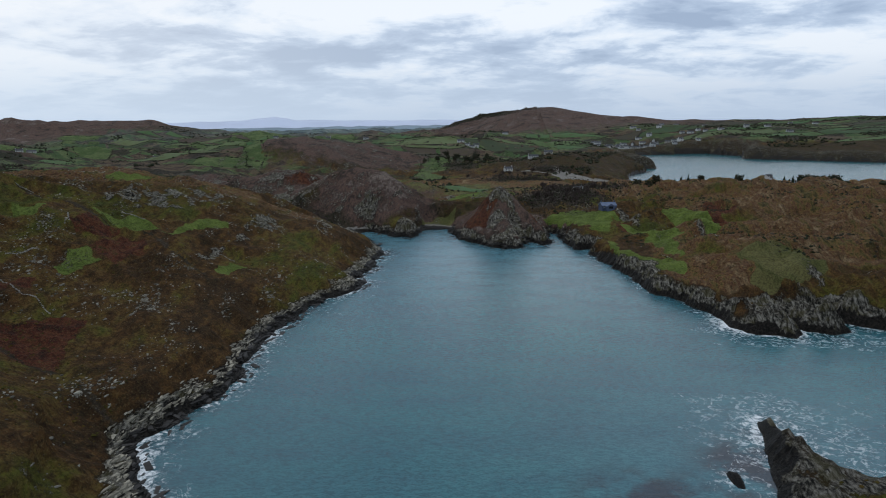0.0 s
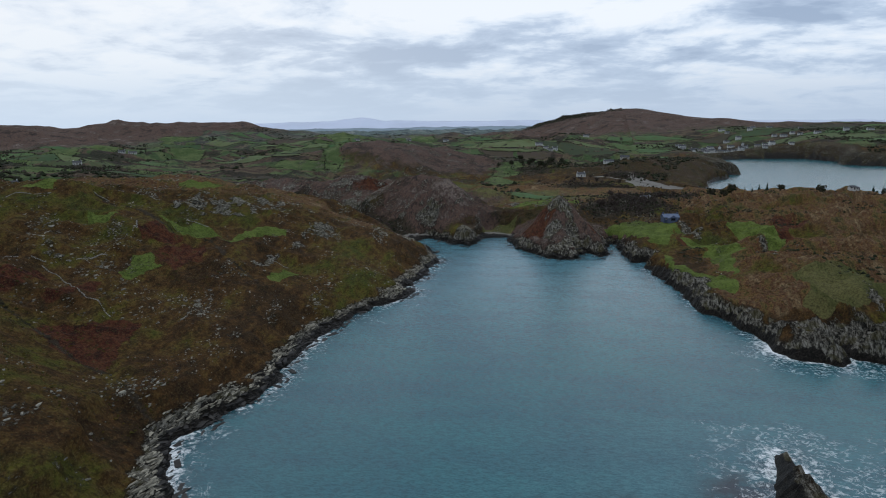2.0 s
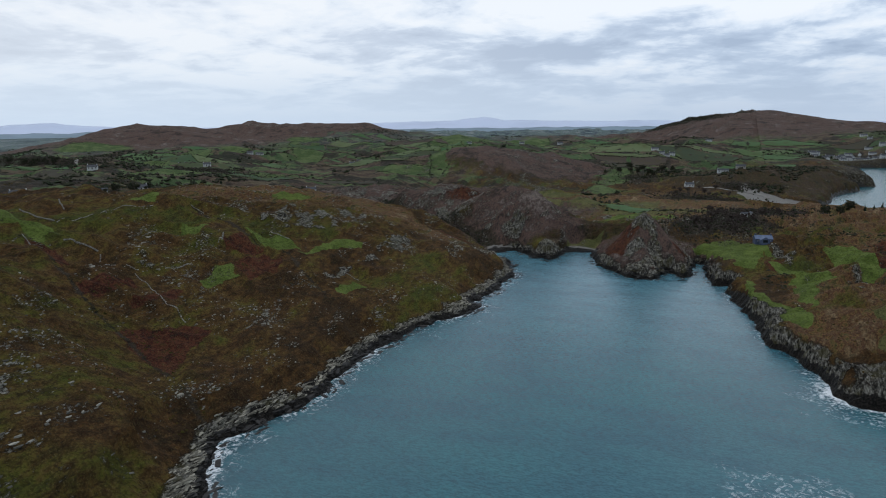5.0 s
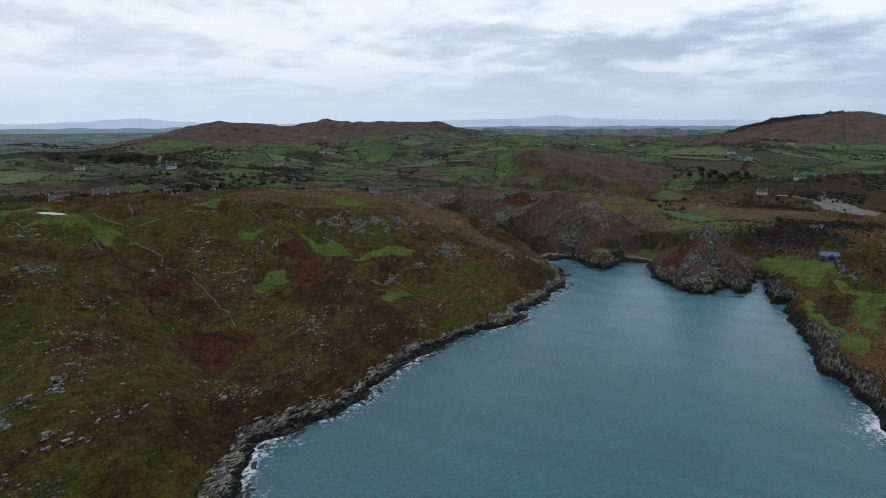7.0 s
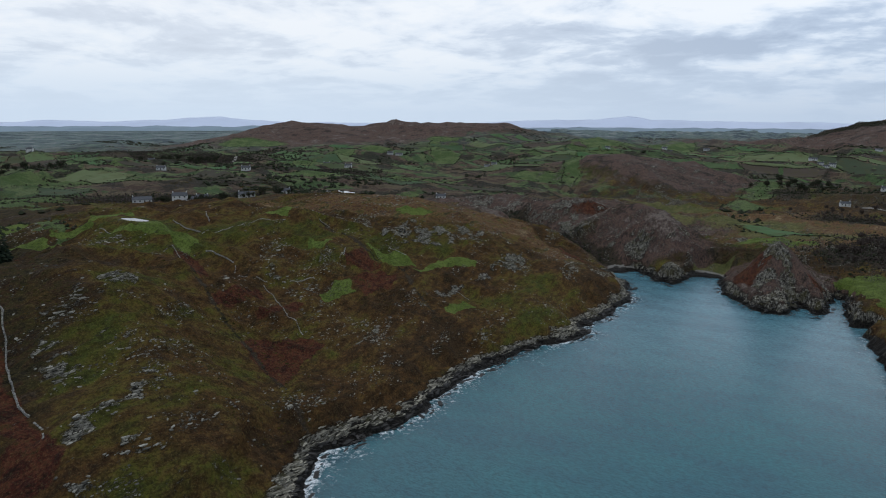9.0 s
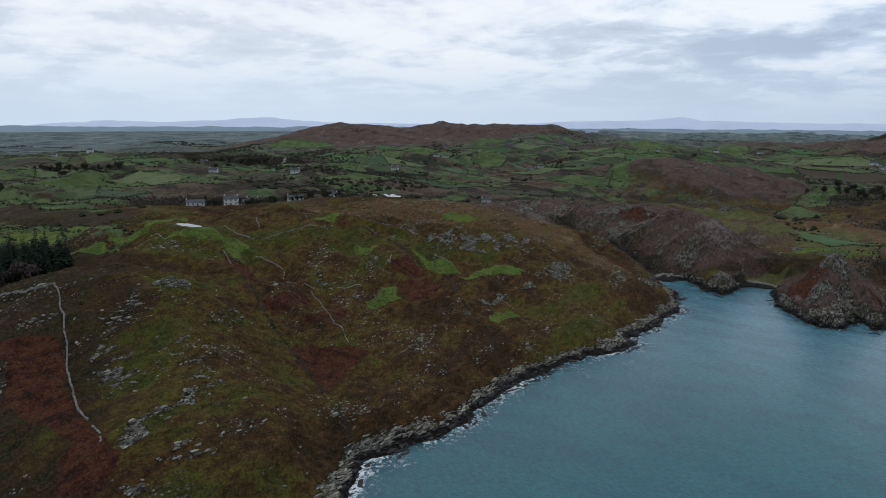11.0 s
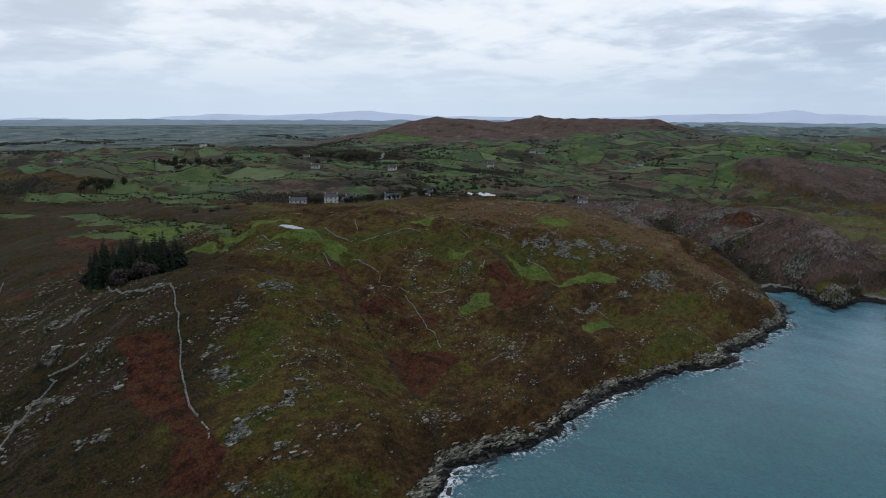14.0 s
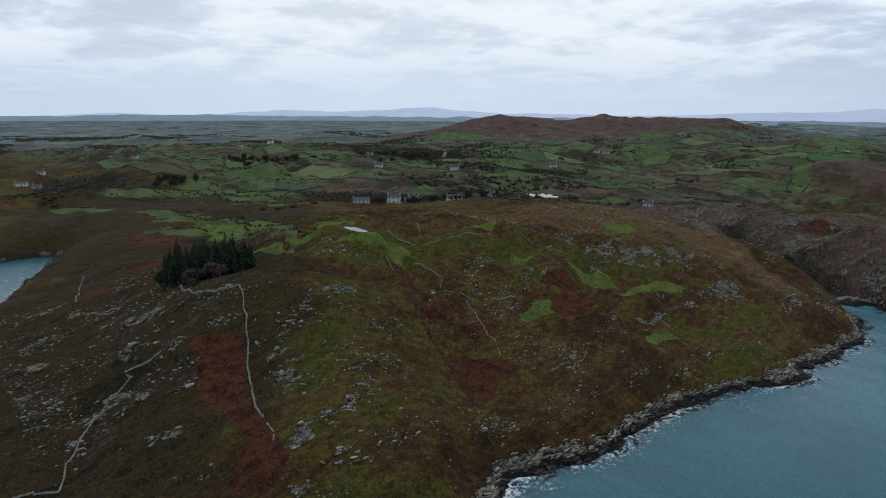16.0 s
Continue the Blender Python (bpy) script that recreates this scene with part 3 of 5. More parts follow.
def inland(x, y):
    """Metres inland, with the small bays and points of a broken shore."""
    d = shore(x, y)
    near = np.exp(-np.maximum(np.abs(d) - 6, 0) / 10) * (1 - 0.7 * mound((66, 145, 16, 26, 0), x, y) - 0.5 * mound((112, 245, 18, 14, 0), x, y))
    return d + near * (fractal(x, y, 22, 3, 40) * 4.5 + fractal(x, y, 6, 3, 44) * 3.0)


def rockiness(x, y, d):
    """Share of bare rock, 0..1."""
    width = np.where(x > 40, 6.0, np.where(y > 402, 4.0, 5.4)) + fractal(x, y, 30, 4, 50) * np.where(x > 40, 10.0, 6.5)
    coast = smooth(width + 3, width - 2, d) * (y < 700) + 0.6 * smooth(34, 18, d) * (y > 1000)
    coast = coast * (1 - 0.8 * mound((86, 106, 9, 7, 0), x, y))
    wx, wy = x + fractal(x, y, 9, 3, 52) * 5, y + fractal(x, y, 9, 3, 57) * 5
    bare = within(ROCKS_HIGH + ROCKS_LOW + ROCKS_WEST + ROCKS_COVE + ROCKS_EAST, wx, wy, 3.0)
    for h in FAR_LEDGES:
        bare = np.maximum(bare, h[5] * mound((h[0], h[1], h[2] * 1.5, h[3] * 1.5, h[4]), x, y))
    # The beds of rock strike north, a little to the west.
    u, v = y * 0.985 - x * 0.17, (x * 0.985 + y * 0.17) * 2.6
    streaks = np.where(y > 400, smooth(-0.12, 0.10, fractal(x, y, 9, 5, 61, 0.7)), smooth(-0.06, 0.14, fractal(u, v, 11, 4, 60, 0.65)))
    west_slope = mound((-270, 60, 90, 60, 0), x, y)
    strewn = np.where(y > 480, 0.5, 0.34) * smooth(0.27, 0.46, fractal(u, v, 30, 5, 65, 0.65)) * (np.abs(x + 60) < 320) * np.where(x > 60, 0.8, 1.0) + 0.3 * west_slope * smooth(0.12, 0.34, fractal(u, v, 18, 5, 67, 0.65)) + 0.6 * mound((-190, 570, 110, 110, 30), x, y) * smooth(0.12, 0.34, fractal(x, y, 14, 5, 68, 0.7)) + 0.5 * mound((-225, 930, 90, 80, 0), x, y) * smooth(0.06, 0.30, fractal(x, y, 26, 5, 69, 0.65))
    whole = smooth(0.5, 0.9, bare) * np.where((x > -100) & (d > 0) & (d < 16), 0.7, 0.0)
    return np.clip(np.maximum(np.maximum(coast, whole), np.maximum(smooth(0.2, 0.8, bare) * streaks, strewn)), 0, 1)


def beach_at(x, y):
    """The two small beaches at the head of the cove."""
    return np.maximum(mound((-94, 438, 7, 12, 30), x, y), mound((-45, 458, 10, 7, 0), x, y))


def height(x, y):
    """The land's height over the sea, its shore and rockiness."""
    d = inland(x, y)
    di = np.maximum(d, 0)
    m = 1 - np.exp(-(di / np.where(y > 1000, 9.0, 22.0)) ** 1.2)
    steep = np.where(x > 30, 6.5, 4.0)
    z = 12 * m + steep * np.clip(di / 5, 0, 1) * np.exp(-di / 25)
    for h in HILLS:
        z = z + m * h[5] * mound(h, x, y)
    g = to_line(x, y, GULLY)
    floor = 3 + 0.105 * np.hypot(x + 97, y - 438)
    cut = floor + np.maximum(g - 5, 0) * 0.85
    z = np.where((g < 60) & (d > 0), -np.logaddexp(-z / 3, -cut / 3) * 3, z)
    far = smooth(500, 1500, np.hypot(x, y))
    z = z + m * (fractal(x, y, 70, 3, 1) * 5 * (1 - far) + fractal(x, y, 260, 4, 5) * 24 * far * np.where(x < -900, 0.6, 1.0))
    rock = rockiness(x, y, d)
    z = z + 26 * (ridged(x, y, 130, 5, 88) - 0.5) * mound((-1340, 1560, 350, 150, 42), x, y)
    z = z + (ridged(x, y, 7, 3, 27) * 2.6 - 1.4) * np.exp(-((d - 4) / 3.5) ** 2) * (y < 700)
    ribs = ridged((x * 0.66 - y * 0.75) * 0.35, x * 0.75 + y * 0.66, 15, 3, 23)
    z = z + (ribs * 11 - 6) * np.exp(-((x - 125) / 45) ** 2 - ((y - 262) / 26) ** 2) * smooth(0, 5, d)
    west = np.degrees(np.arctan2(-x, np.maximum(y, 1)))
    z = z - smooth(28, 52, west) * m * (smooth(1100, 2200, np.hypot(x, y)) * 20 + smooth(2300, 4500, np.hypot(x, y)) * 10)
    plain = smooth(1300, 2000, np.hypot(x, y)) * smooth(28, 45, west)
    broken = smooth(420, 700, np.hypot(x + 60, y - 150)) * (1 - plain) * np.where(y > 560, smooth(900, 1200, np.hypot(x, y)) * 0.4 + 0.6, 1.0)
    z = z + m * ((ridged(x, y, 420, 3, 130) - 0.6) * 22 * plain + (ridged(x, y, 130, 4, 140) - 0.6) * 24 * broken * (x < 100))
    z = z + m * smooth(10, 40, d) * (ridged(x * 0.77 + y * 0.64, (y * 0.77 - x * 0.64) * 1.7, 46, 4, 160) - 0.58) * 7 * mound((-190, 200, 110, 160, 0), x, y)
    z = z + m * smooth(20, 60, d) * (ridged(x, y, 62, 4, 170) - 0.58) * 15 * mound((-210, 640, 130, 150, 30), x, y)
    z = z + m * smooth(4, 16, d) * (ridged(x * 0.8 + y * 0.6, (y * 0.8 - x * 0.6) * 1.9, 34, 4, 175) - 0.58) * 11 * mound((-60, 462, 80, 42, 20), x, y)
    fine = np.exp(-np.maximum(np.hypot(x + 60, y - 250) - 450, 0) / 300)
    east = smooth(45, 90, x) * (y < 700)
    z = z + m * fine * (fractal(x, y, 14, 3, 10) * 1.8 + east * fractal(x * 0.8 + y * 0.6, (y * 0.8 - x * 0.6) * 1.8, 28, 4, 14) * 11)
    strike = ridged(x * 0.86 + y * 0.5, (y * 0.86 - x * 0.5) * 2.6, 15, 4, 20)
    z = z + fine * rock * smooth(-1, 4, d) * (strike * 2.8 - 1.2) * np.where(d < 12, 1.0, 0.6)
    beds = ridged((x * 0.985 + y * 0.17) * 1.0, (y * 0.985 - x * 0.17) * 0.32, 17, 4, 210)
    z = z + m * smooth(14, 40, d) * (beds - 0.55) * 5.0 * mound((-170, 210, 130, 180, 0), x, y)
    for px, py, a, b, level in PONDS:
        r = np.hypot((x - px) / a, (y - py) / b)
        w = smooth(3.2, 1.6, r)
        z = z * (1 - w) + (level + 0.3 - 1.2 * smooth(1.2, 0.95, r)) * w
    ramp = 0.15 + 0.62 * d + 0.10 * np.maximum(d - 6, 0) ** 1.5
    z = np.where((x < -40) & (y < 408) & (y > 60) & (d < 16), np.minimum(z, ramp + (beds - 0.5) * 1.2), z)
    flat = np.maximum(beach_at(x, y), mound((-44, 470, 10, 14, 0), x, y))
    flat = np.maximum(flat, within(INNER_BEACH, x, y, 12.0))
    z = z + smooth(0.3, 0.7, flat) * np.minimum(0.3 + 0.16 * d - z, 0)
    z = z * (1 - 0.65 * mound((51, 134, 4, 6, 0), x, y))
    z = z * (1 - 0.38 * mound((74, 130, 10, 13, 0), x, y))
    sea_bed = -0.25 + np.maximum(d, -30) * 0.35
    return np.where(d > 0, np.maximum(z, np.minimum(0.2 * d, 1.0)), sea_bed), d, rock


def axis(lo, hi, step, first, last, growth):
    """Grid lines: even between lo and hi, ever wider apart towards first and last."""
    lines = list(np.arange(lo, hi, step))
    gap, v = step, lines[-1]
    while v < last:
        gap *= 1 + growth
        v += gap
        lines.append(min(v, last))
    gap, v, low = step, lo, []
    while v > first:
        gap *= 1 + growth
        v -= gap
        low.append(max(v, first))
    return np.array(low[::-1] + lines)


GX, GY = axis(-250, 150, 1.15, -4900, 4900, 0.018), axis(24, 480, 1.15, -420, 4900, 0.018)
MX, MY = np.meshgrid(GX, GY)
GZ, GD, GROCK = height(MX, MY)


def ground_z(x, y):
    """The height of the ground's mesh."""
    x, y = np.asarray(x, float), np.asarray(y, float)
    i = np.clip(np.searchsorted(GX, x) - 1, 0, len(GX) - 2)
    j = np.clip(np.searchsorted(GY, y) - 1, 0, len(GY) - 2)
    u, v = (x - GX[i]) / (GX[i + 1] - GX[i]), (y - GY[j]) / (GY[j + 1] - GY[j])
    a, b, c, d = GZ[j, i], GZ[j, i + 1], GZ[j + 1, i + 1], GZ[j + 1, i]
    return np.where(u >= v, a + (b - a) * u + (c - b) * v, a + (c - d) * u + (d - a) * v)


def sheet(name, xs, ys, z, keep, material, attributes):
    """A sheet over the grid, with the triangles that keep says, and float attributes."""
    nx, ny = len(xs), len(ys)
    mx, my = np.meshgrid(xs, ys)
    at = np.arange(nx * ny).reshape(ny, nx)
    a, b, c, d = at[:-1, :-1], at[:-1, 1:], at[1:, 1:], at[1:, :-1]
    k = (keep[:-1, :-1] | keep[:-1, 1:] | keep[1:, 1:] | keep[1:, :-1]).ravel()
    tris = np.stack([np.stack([a, b, c], -1).reshape(-1, 3)[k], np.stack([a, c, d], -1).reshape(-1, 3)[k]], 1).reshape(-1, 3)
    used = np.zeros(nx * ny, bool)
    used[tris.ravel()] = True
    renumber = np.cumsum(used) - 1
    tris = renumber[tris]
    places = np.stack([mx.ravel(), my.ravel(), z.ravel()], -1)[used]
    mesh = bpy.data.meshes.new(name)
    mesh.vertices.add(len(places))
    mesh.vertices.foreach_set("co", places.ravel().astype(np.float32))
    mesh.loops.add(tris.size)
    mesh.loops.foreach_set("vertex_index", tris.ravel().astype(np.int32))
    mesh.polygons.add(len(tris))
    mesh.polygons.foreach_set("loop_start", np.arange(0, tris.size, 3, dtype=np.int32))
    mesh.polygons.foreach_set("use_smooth", np.ones(len(tris), bool))
    for key, v in attributes.items():
        mesh.attributes.new(key, "FLOAT", "POINT").data.foreach_set("value", v.ravel()[used].astype(np.float32))
    mesh.update(calc_edges=True)
    mesh.materials.append(material)
    return new(name, mesh)


# Meadows and bracken, as outlines on the plan.
MEADOWS_WEST = [[(-214, 158), (-212, 170), (-203, 180), (-194, 183), (-183, 174), (-187, 172), (-195, 171), (-203, 163), (-212, 151)], [(-410, 155), (-397, 190), (-369, 196), (-335, 177), (-389, 158)], [(-380, 160), (-374, 174), (-361, 173), (-340, 149)],
                [(-237, 143), (-225, 152), (-224, 150), (-235, 142)], [(-250, 122), (-234, 141), (-218, 137), (-244, 122)], [(-260, 170), (-256, 186), (-238, 178), (-242, 163)]]
MEADOWS_MID = [[(-141, 204), (-143, 214), (-141, 224), (-136, 217), (-138, 211), (-137, 203)], [(-158, 251), (-152, 258), (-144, 267), (-139, 265), (-142, 255), (-151, 250)], [(-133, 257), (-133, 275), (-130, 290), (-124, 301), (-122, 293), (-127, 278), (-129, 258)],
               [(-108, 243), (-111, 255), (-108, 264), (-103, 263), (-103, 247)], [(-174, 226), (-165, 236), (-164, 229), (-171, 224)], [(-206, 224), (-198, 236), (-203, 257), (-193, 231)], [(-191, 316), (-184, 334), (-175, 333), (-184, 312)]]
MEADOWS_EAST = [[(97, 426), (104, 440), (112, 436), (121, 400), (119, 374), (114, 374), (105, 398)], [(28, 457), (39, 465), (50, 472), (60, 455), (71, 432), (72, 408), (67, 425), (61, 397), (53, 403), (38, 444)], [(70, 408), (83, 401), (94, 380), (97, 369), (89, 368), (86, 337), (81, 313), (79, 339), (80, 378), (72, 389)],
                [(58, 372), (62, 368), (62, 348), (72, 327), (81, 307), (78, 292), (70, 308), (61, 340), (57, 361)], [(103, 447), (110, 405), (115, 396), (118, 373), (110, 367), (104, 391), (101, 417)]]
FERNS_MID = [[(-191, 167), (-186, 173), (-172, 168), (-163, 160), (-165, 157), (-184, 167)], [(-154, 156), (-156, 166), (-157, 179), (-149, 178), (-147, 162), (-149, 154)], [(-143, 227), (-142, 242), (-133, 248), (-130, 240), (-132, 227), (-133, 217)],
             [(-155, 233), (-155, 245), (-147, 244), (-142, 246), (-145, 234), (-151, 230)], [(-142, 169), (-142, 190), (-138, 194), (-138, 180), (-140, 169)]]
FERNS_LOW = [[(-129, 149), (-130, 161), (-124, 176), (-118, 181), (-113, 164), (-106, 148), (-114, 149), (-123, 149)], [(-158, 70), (-151, 83), (-131, 76), (-118, 74), (-113, 74), (-101, 73), (-94, 71), (-92, 65), (-101, 56), (-110, 67), (-122, 65), (-138, 62), (-147, 67)],
             [(-244, 119), (-232, 122), (-196, 108), (-204, 104)], [(-129, 412), (-113, 408), (-95, 385), (-108, 378)]]
FERNS_EAST = [[(-23, 436), (-14, 448), (-7, 440), (-5, 424), (-9, 412), (-20, 418)], [(16, 432), (24, 440), (26, 430), (20, 422)], [(112, 400), (129, 406), (127, 383), (118, 382), (114, 396)], [(67, 408), (78, 410), (77, 389), (67, 395)]]
HAY = [[(104, 301), (118, 309), (134, 312), (133, 285), (111, 269), (100, 276), (106, 290)], [(-56, 457), (-53, 466), (-44, 483), (-33, 483), (-34, 463), (-52, 457)]]
# The same by centre, half-widths and turn.
FLATS = [(-70, 640, 60, 40, 0), (-10, 590, 40, 30, 0), (-150, 720, 60, 26, 0)]
MEADOWS = [(86, 106, 6, 5, 0), (-227, 84, 2.6, 8, 93), (-20, 540, 16, 8, 0), (60, 600, 20, 10, 0)]
FERNS = [(-325, 112, 26, 12, 15), (-400, 132, 26, 9, 10), (-300, 62, 18, 8, 0), (-455, 165, 30, 8, 12), (-140, 540, 12, 26, 120), (133, 426, 7.6, 16, 162)]
HEATHS = [(-265, 60, 80, 50, 0), (-185, 40, 50, 40, 0), (-480, 150, 130, 60, 0), (-640, 200, 120, 60, 0), (-200, 560, 60, 130, 125), (-215, 930, 80, 70, 0), (-80, 490, 45, 30, 0), (60, 2250, 400, 350, 0), (-1340, 1560, 360, 170, 42), (0, 430, 34, 28, 0), (120, 980, 100, 130, 0), (-230, 340, 40, 22, 35),
          (560, 1220, 200, 50, 0), (-975, 1840, 150, 120, 42)]
DRY_HEATHS = [(92, 290, 10, 12, 0), (145, 345, 30, 34, 0), (95, 350, 12, 20, 0), (-205, 400, 60, 20, -20), (-130, 388, 30, 8, -40), (-255, 420, 20, 50, 0), (150, 450, 30, 26, 150), (-205, 305, 42, 16, 40), (-170, 340, 30, 12, 40), (-250, 250, 30, 10, 40), (-150, 600, 50, 20, 35), (240, 430, 55, 90, 0), (340, 420, 110, 150, 0), (110, 600, 120, 60, 0), (-40, 660, 80, 50, 0), (-235, 330, 60, 26, 35)]
# The patches turned 146 and 155 degrees paint shade along the gully.
WOODS_AND_SHADE = [(44, 520, 26, 34, 0), (70, 590, 30, 24, 0), (20, 720, 30, 16, 0), (-470, 330, 50, 14, 30), (-420, 310, 40, 12, 60), (60, 830, 20, 14, 0), (-790, 165, 70, 36, 0), (-140, 467, 50, 6, 146), (-212, 508, 45, 7, 155),
         (-55, 900, 22, 30, 0), (-600, 620, 90, 30, 20), (-900, 700, 150, 50, 20), (-60, 2280, 120, 90, 0)]
# Long narrow fields in the hollows: centre, half-widths, turn.
STRIPS = [(-698, 322, 24, 66, 115), (-563, 278, 14, 40, 106), (-516, 173, 5, 36, 100), (-378, 174, 5, 48, 88), (-359, 163, 7, 36, 74), (-243, 149, 3.2, 10, 114), (-1380, 1220, 30, 64, 141), (-506, 574, 16, 49, 178), (-472, 665, 17, 47, 9),
          (-378, 562, 6, 16, 169), (-418, 708, 12, 33, 157), (-332, 800, 18, 30, 100), (-848, 1053, 28, 49, 174), (-889, 1388, 23, 90, 22), (-563, 1580, 50, 140, 9), (-500, 1188, 13, 80, 56), (-646, 659, 17, 70, 29),
          (-658, 195, 14, 39, 118), (-629, 126, 8, 26, 143)]
FAR_STRIPS = [(-443, 166, 7, 37, 96), (-407, 148, 6, 22, 107), (-408, 178, 5, 30, 106), (-275, 155, 3.5, 36, 79), (-693, 250, 15, 53, 92), (-635, 223, 12, 24, 99), (-559, 258, 16, 50, 83), (-340, 185, 7, 30, 85), (-733, 217, 8, 26, 121), (-935, 360, 20, 70, 69), (-904, 552, 28, 59, 62), (-534, 466, 12, 22, 26), (-783, 890, 28, 60, 32), (-794, 1528, 24, 47, 107), (-944, 1415, 16, 90, 28), (-987, 1535, 22, 38, 93), (-334, 893, 10, 90, 24),
              (-400, 1600, 40, 200, 14), (-452, 1251, 40, 110, 29), (-91, 913, 15, 50, 3), (-85, 785, 16, 26, 163), (-700, 1125, 22, 74, 33), (-610, 250, 9, 34, 110), (-470, 225, 6, 34, 106), (-580, 380, 12, 40, 118), (-760, 430, 14, 50, 112)]
# Enclosed farmland inland: centre, half-widths, turn, how surely a place is pasture.
FARMLAND = [(-600, 430, 170, 110, 20, 0.35), (-620, 330, 110, 50, 20, 0.3), (-700, 800, 350, 180, 10, 0.5), (-360, 1250, 220, 260, 0, 0.65), (-60, 1150, 110, 170, 0, 0.9), (-1050, 900, 350, 250, 0, 0.4), (550, 1800, 420, 250, 0, 1.0),
            (1000, 1600, 350, 350, 0, 1.0), (-20, 1480, 200, 150, 0, 0.7), (-1150, 450, 300, 160, 0, 0.5), (-420, 640, 120, 90, 0, 0.55), (-900, 1400, 500, 200, 0, 0.45)]
UPLANDS = [(60, 2250, 380, 330, 0), (-1340, 1560, 340, 160, 42), (-190, 570, 95, 60, 30), (-95, 475, 30, 22, 30), (0, 432, 30, 24, 0), (-215, 930, 70, 60, 0), (-330, 900, 40, 30, 0)]
DITCHES = ([(-186, 248), (-172, 250), (-151, 249), (-136, 252), (-118, 241), (-109, 239)], [(-191, 167), (-163, 158), (-140, 153), (-125, 152), (-106, 148), (-92, 143), (-86, 142)])


def patches(places, x, y):
    bend = 7 + 6 * smooth(200, 320, np.hypot(x + 150, y - 200))
    x, y = x + fractal(x, y, 20, 3, 101) * bend, y + fractal(x, y, 20, 3, 107) * bend
    best = np.zeros(x.shape)
    for h in places:
        best = np.maximum(best, mound(h, x, y) ** 0.8)
    return best


def ragged(outlines, x, y):
    """Outlines with the uneven edge of plants."""
    return within(outlines, x + fractal(x, y, 10, 3, 111) * 5, y + fractal(x, y, 10, 3, 117) * 5, 2.6)


def meadow_at(x, y):
    return np.maximum(patches(MEADOWS, x, y), ragged(MEADOWS_WEST + MEADOWS_MID + MEADOWS_EAST, x, y))


def fern_at(x, y):
    return np.maximum(patches(FERNS, x, y), ragged(FERNS_MID + FERNS_LOW + FERNS_EAST, x, y))


wet = smooth(1.1, -0.7, GZ - np.where(MX > 40, 3.0, 1.9) + fractal(MX, MY, 9, 2, 70) * np.where(MX > 40, 3.0, 1.8)) * (GD < 30)
sand = beach_at(MX, MY) * (GZ < 3.0) * 1.2
sand = np.maximum(sand, within(INNER_BEACH, MX, MY, 4.0))
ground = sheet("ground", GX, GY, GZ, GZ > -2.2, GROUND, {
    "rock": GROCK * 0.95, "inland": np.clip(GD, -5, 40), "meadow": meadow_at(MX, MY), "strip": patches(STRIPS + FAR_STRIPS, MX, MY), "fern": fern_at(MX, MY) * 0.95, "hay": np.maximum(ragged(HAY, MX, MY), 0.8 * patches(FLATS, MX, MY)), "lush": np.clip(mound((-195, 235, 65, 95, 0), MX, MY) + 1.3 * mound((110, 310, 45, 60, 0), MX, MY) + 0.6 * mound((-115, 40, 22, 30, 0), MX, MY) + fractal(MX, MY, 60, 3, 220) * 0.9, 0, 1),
    # The plain's mask grows with distance and brings in the haze-blue colour.
    "heath": np.clip(patches(HEATHS, MX, MY) * 1.3, 0, 1), "dry": np.clip(patches(DRY_HEATHS, MX, MY) * 1.3, 0, 1), "wood_and_shade": np.maximum(patches(WOODS_AND_SHADE, MX, MY) * 0.9, sum(0.62 * np.exp(-(to_line(MX, MY, l) / 1.6) ** 2) for l in DITCHES)), "upland": np.clip(patches(UPLANDS, MX, MY) * 1.3, 0, 1), "wet": wet, "sand": sand, "plain": smooth(1500, 2300, np.hypot(MX, MY)) * (MX < -300),
    "farm": np.clip(np.clip(1.3 * patches(FARMLAND, MX, MY) + 0.9 * smooth(1300, 1800, np.hypot(MX, MY)), 0, 1) - 1.2 * patches(HEATHS, MX, MY), 0, 1) * (GD > 20)})
tagged(ground, "rough coastal moorland with grass, rust-red bracken and grey rock", "ground", kind="structure")

SX, SY = axis(-112, 160, 1.6, -4900, 4900, 0.03), axis(90, 480, 1.6, -900, 4900, 0.03)
WX, WY = np.meshgrid(SX, SY)
WD = -inland(WX, WY)
exposed = np.clip(0.25 + 0.9 * mound((-75, 200, 30, 130, 0), WX, WY) + 1.2 * mound((115, 240, 45, 26, 0), WX, WY) + 0.8 * mound((80, 150, 40, 40, 0), WX, WY) - 0.5 * (WY > 410), 0, 1)
surf = np.clip(0.70 * np.exp(-np.maximum(WD - 0.6, 0) / 4.5) * exposed * (0.7 + 1.7 * fractal(WX, WY, 26, 3, 79)), 0, 1)
foam = 1.35 * np.exp(-np.maximum(WD, 0) / 9) * exposed * (0.7 + 1.2 * fractal(WX, WY, 40, 2, 77)) + 0.5 * mound((80, 160, 16, 14, 0), WX, WY) + 0.4 * mound((58, 168, 12, 10, 0), WX, WY) + 0.4 * mound((52, 140, 6, 9, 0), WX, WY) + 0.6 * mound((118, 232, 26, 9, 0), WX, WY)
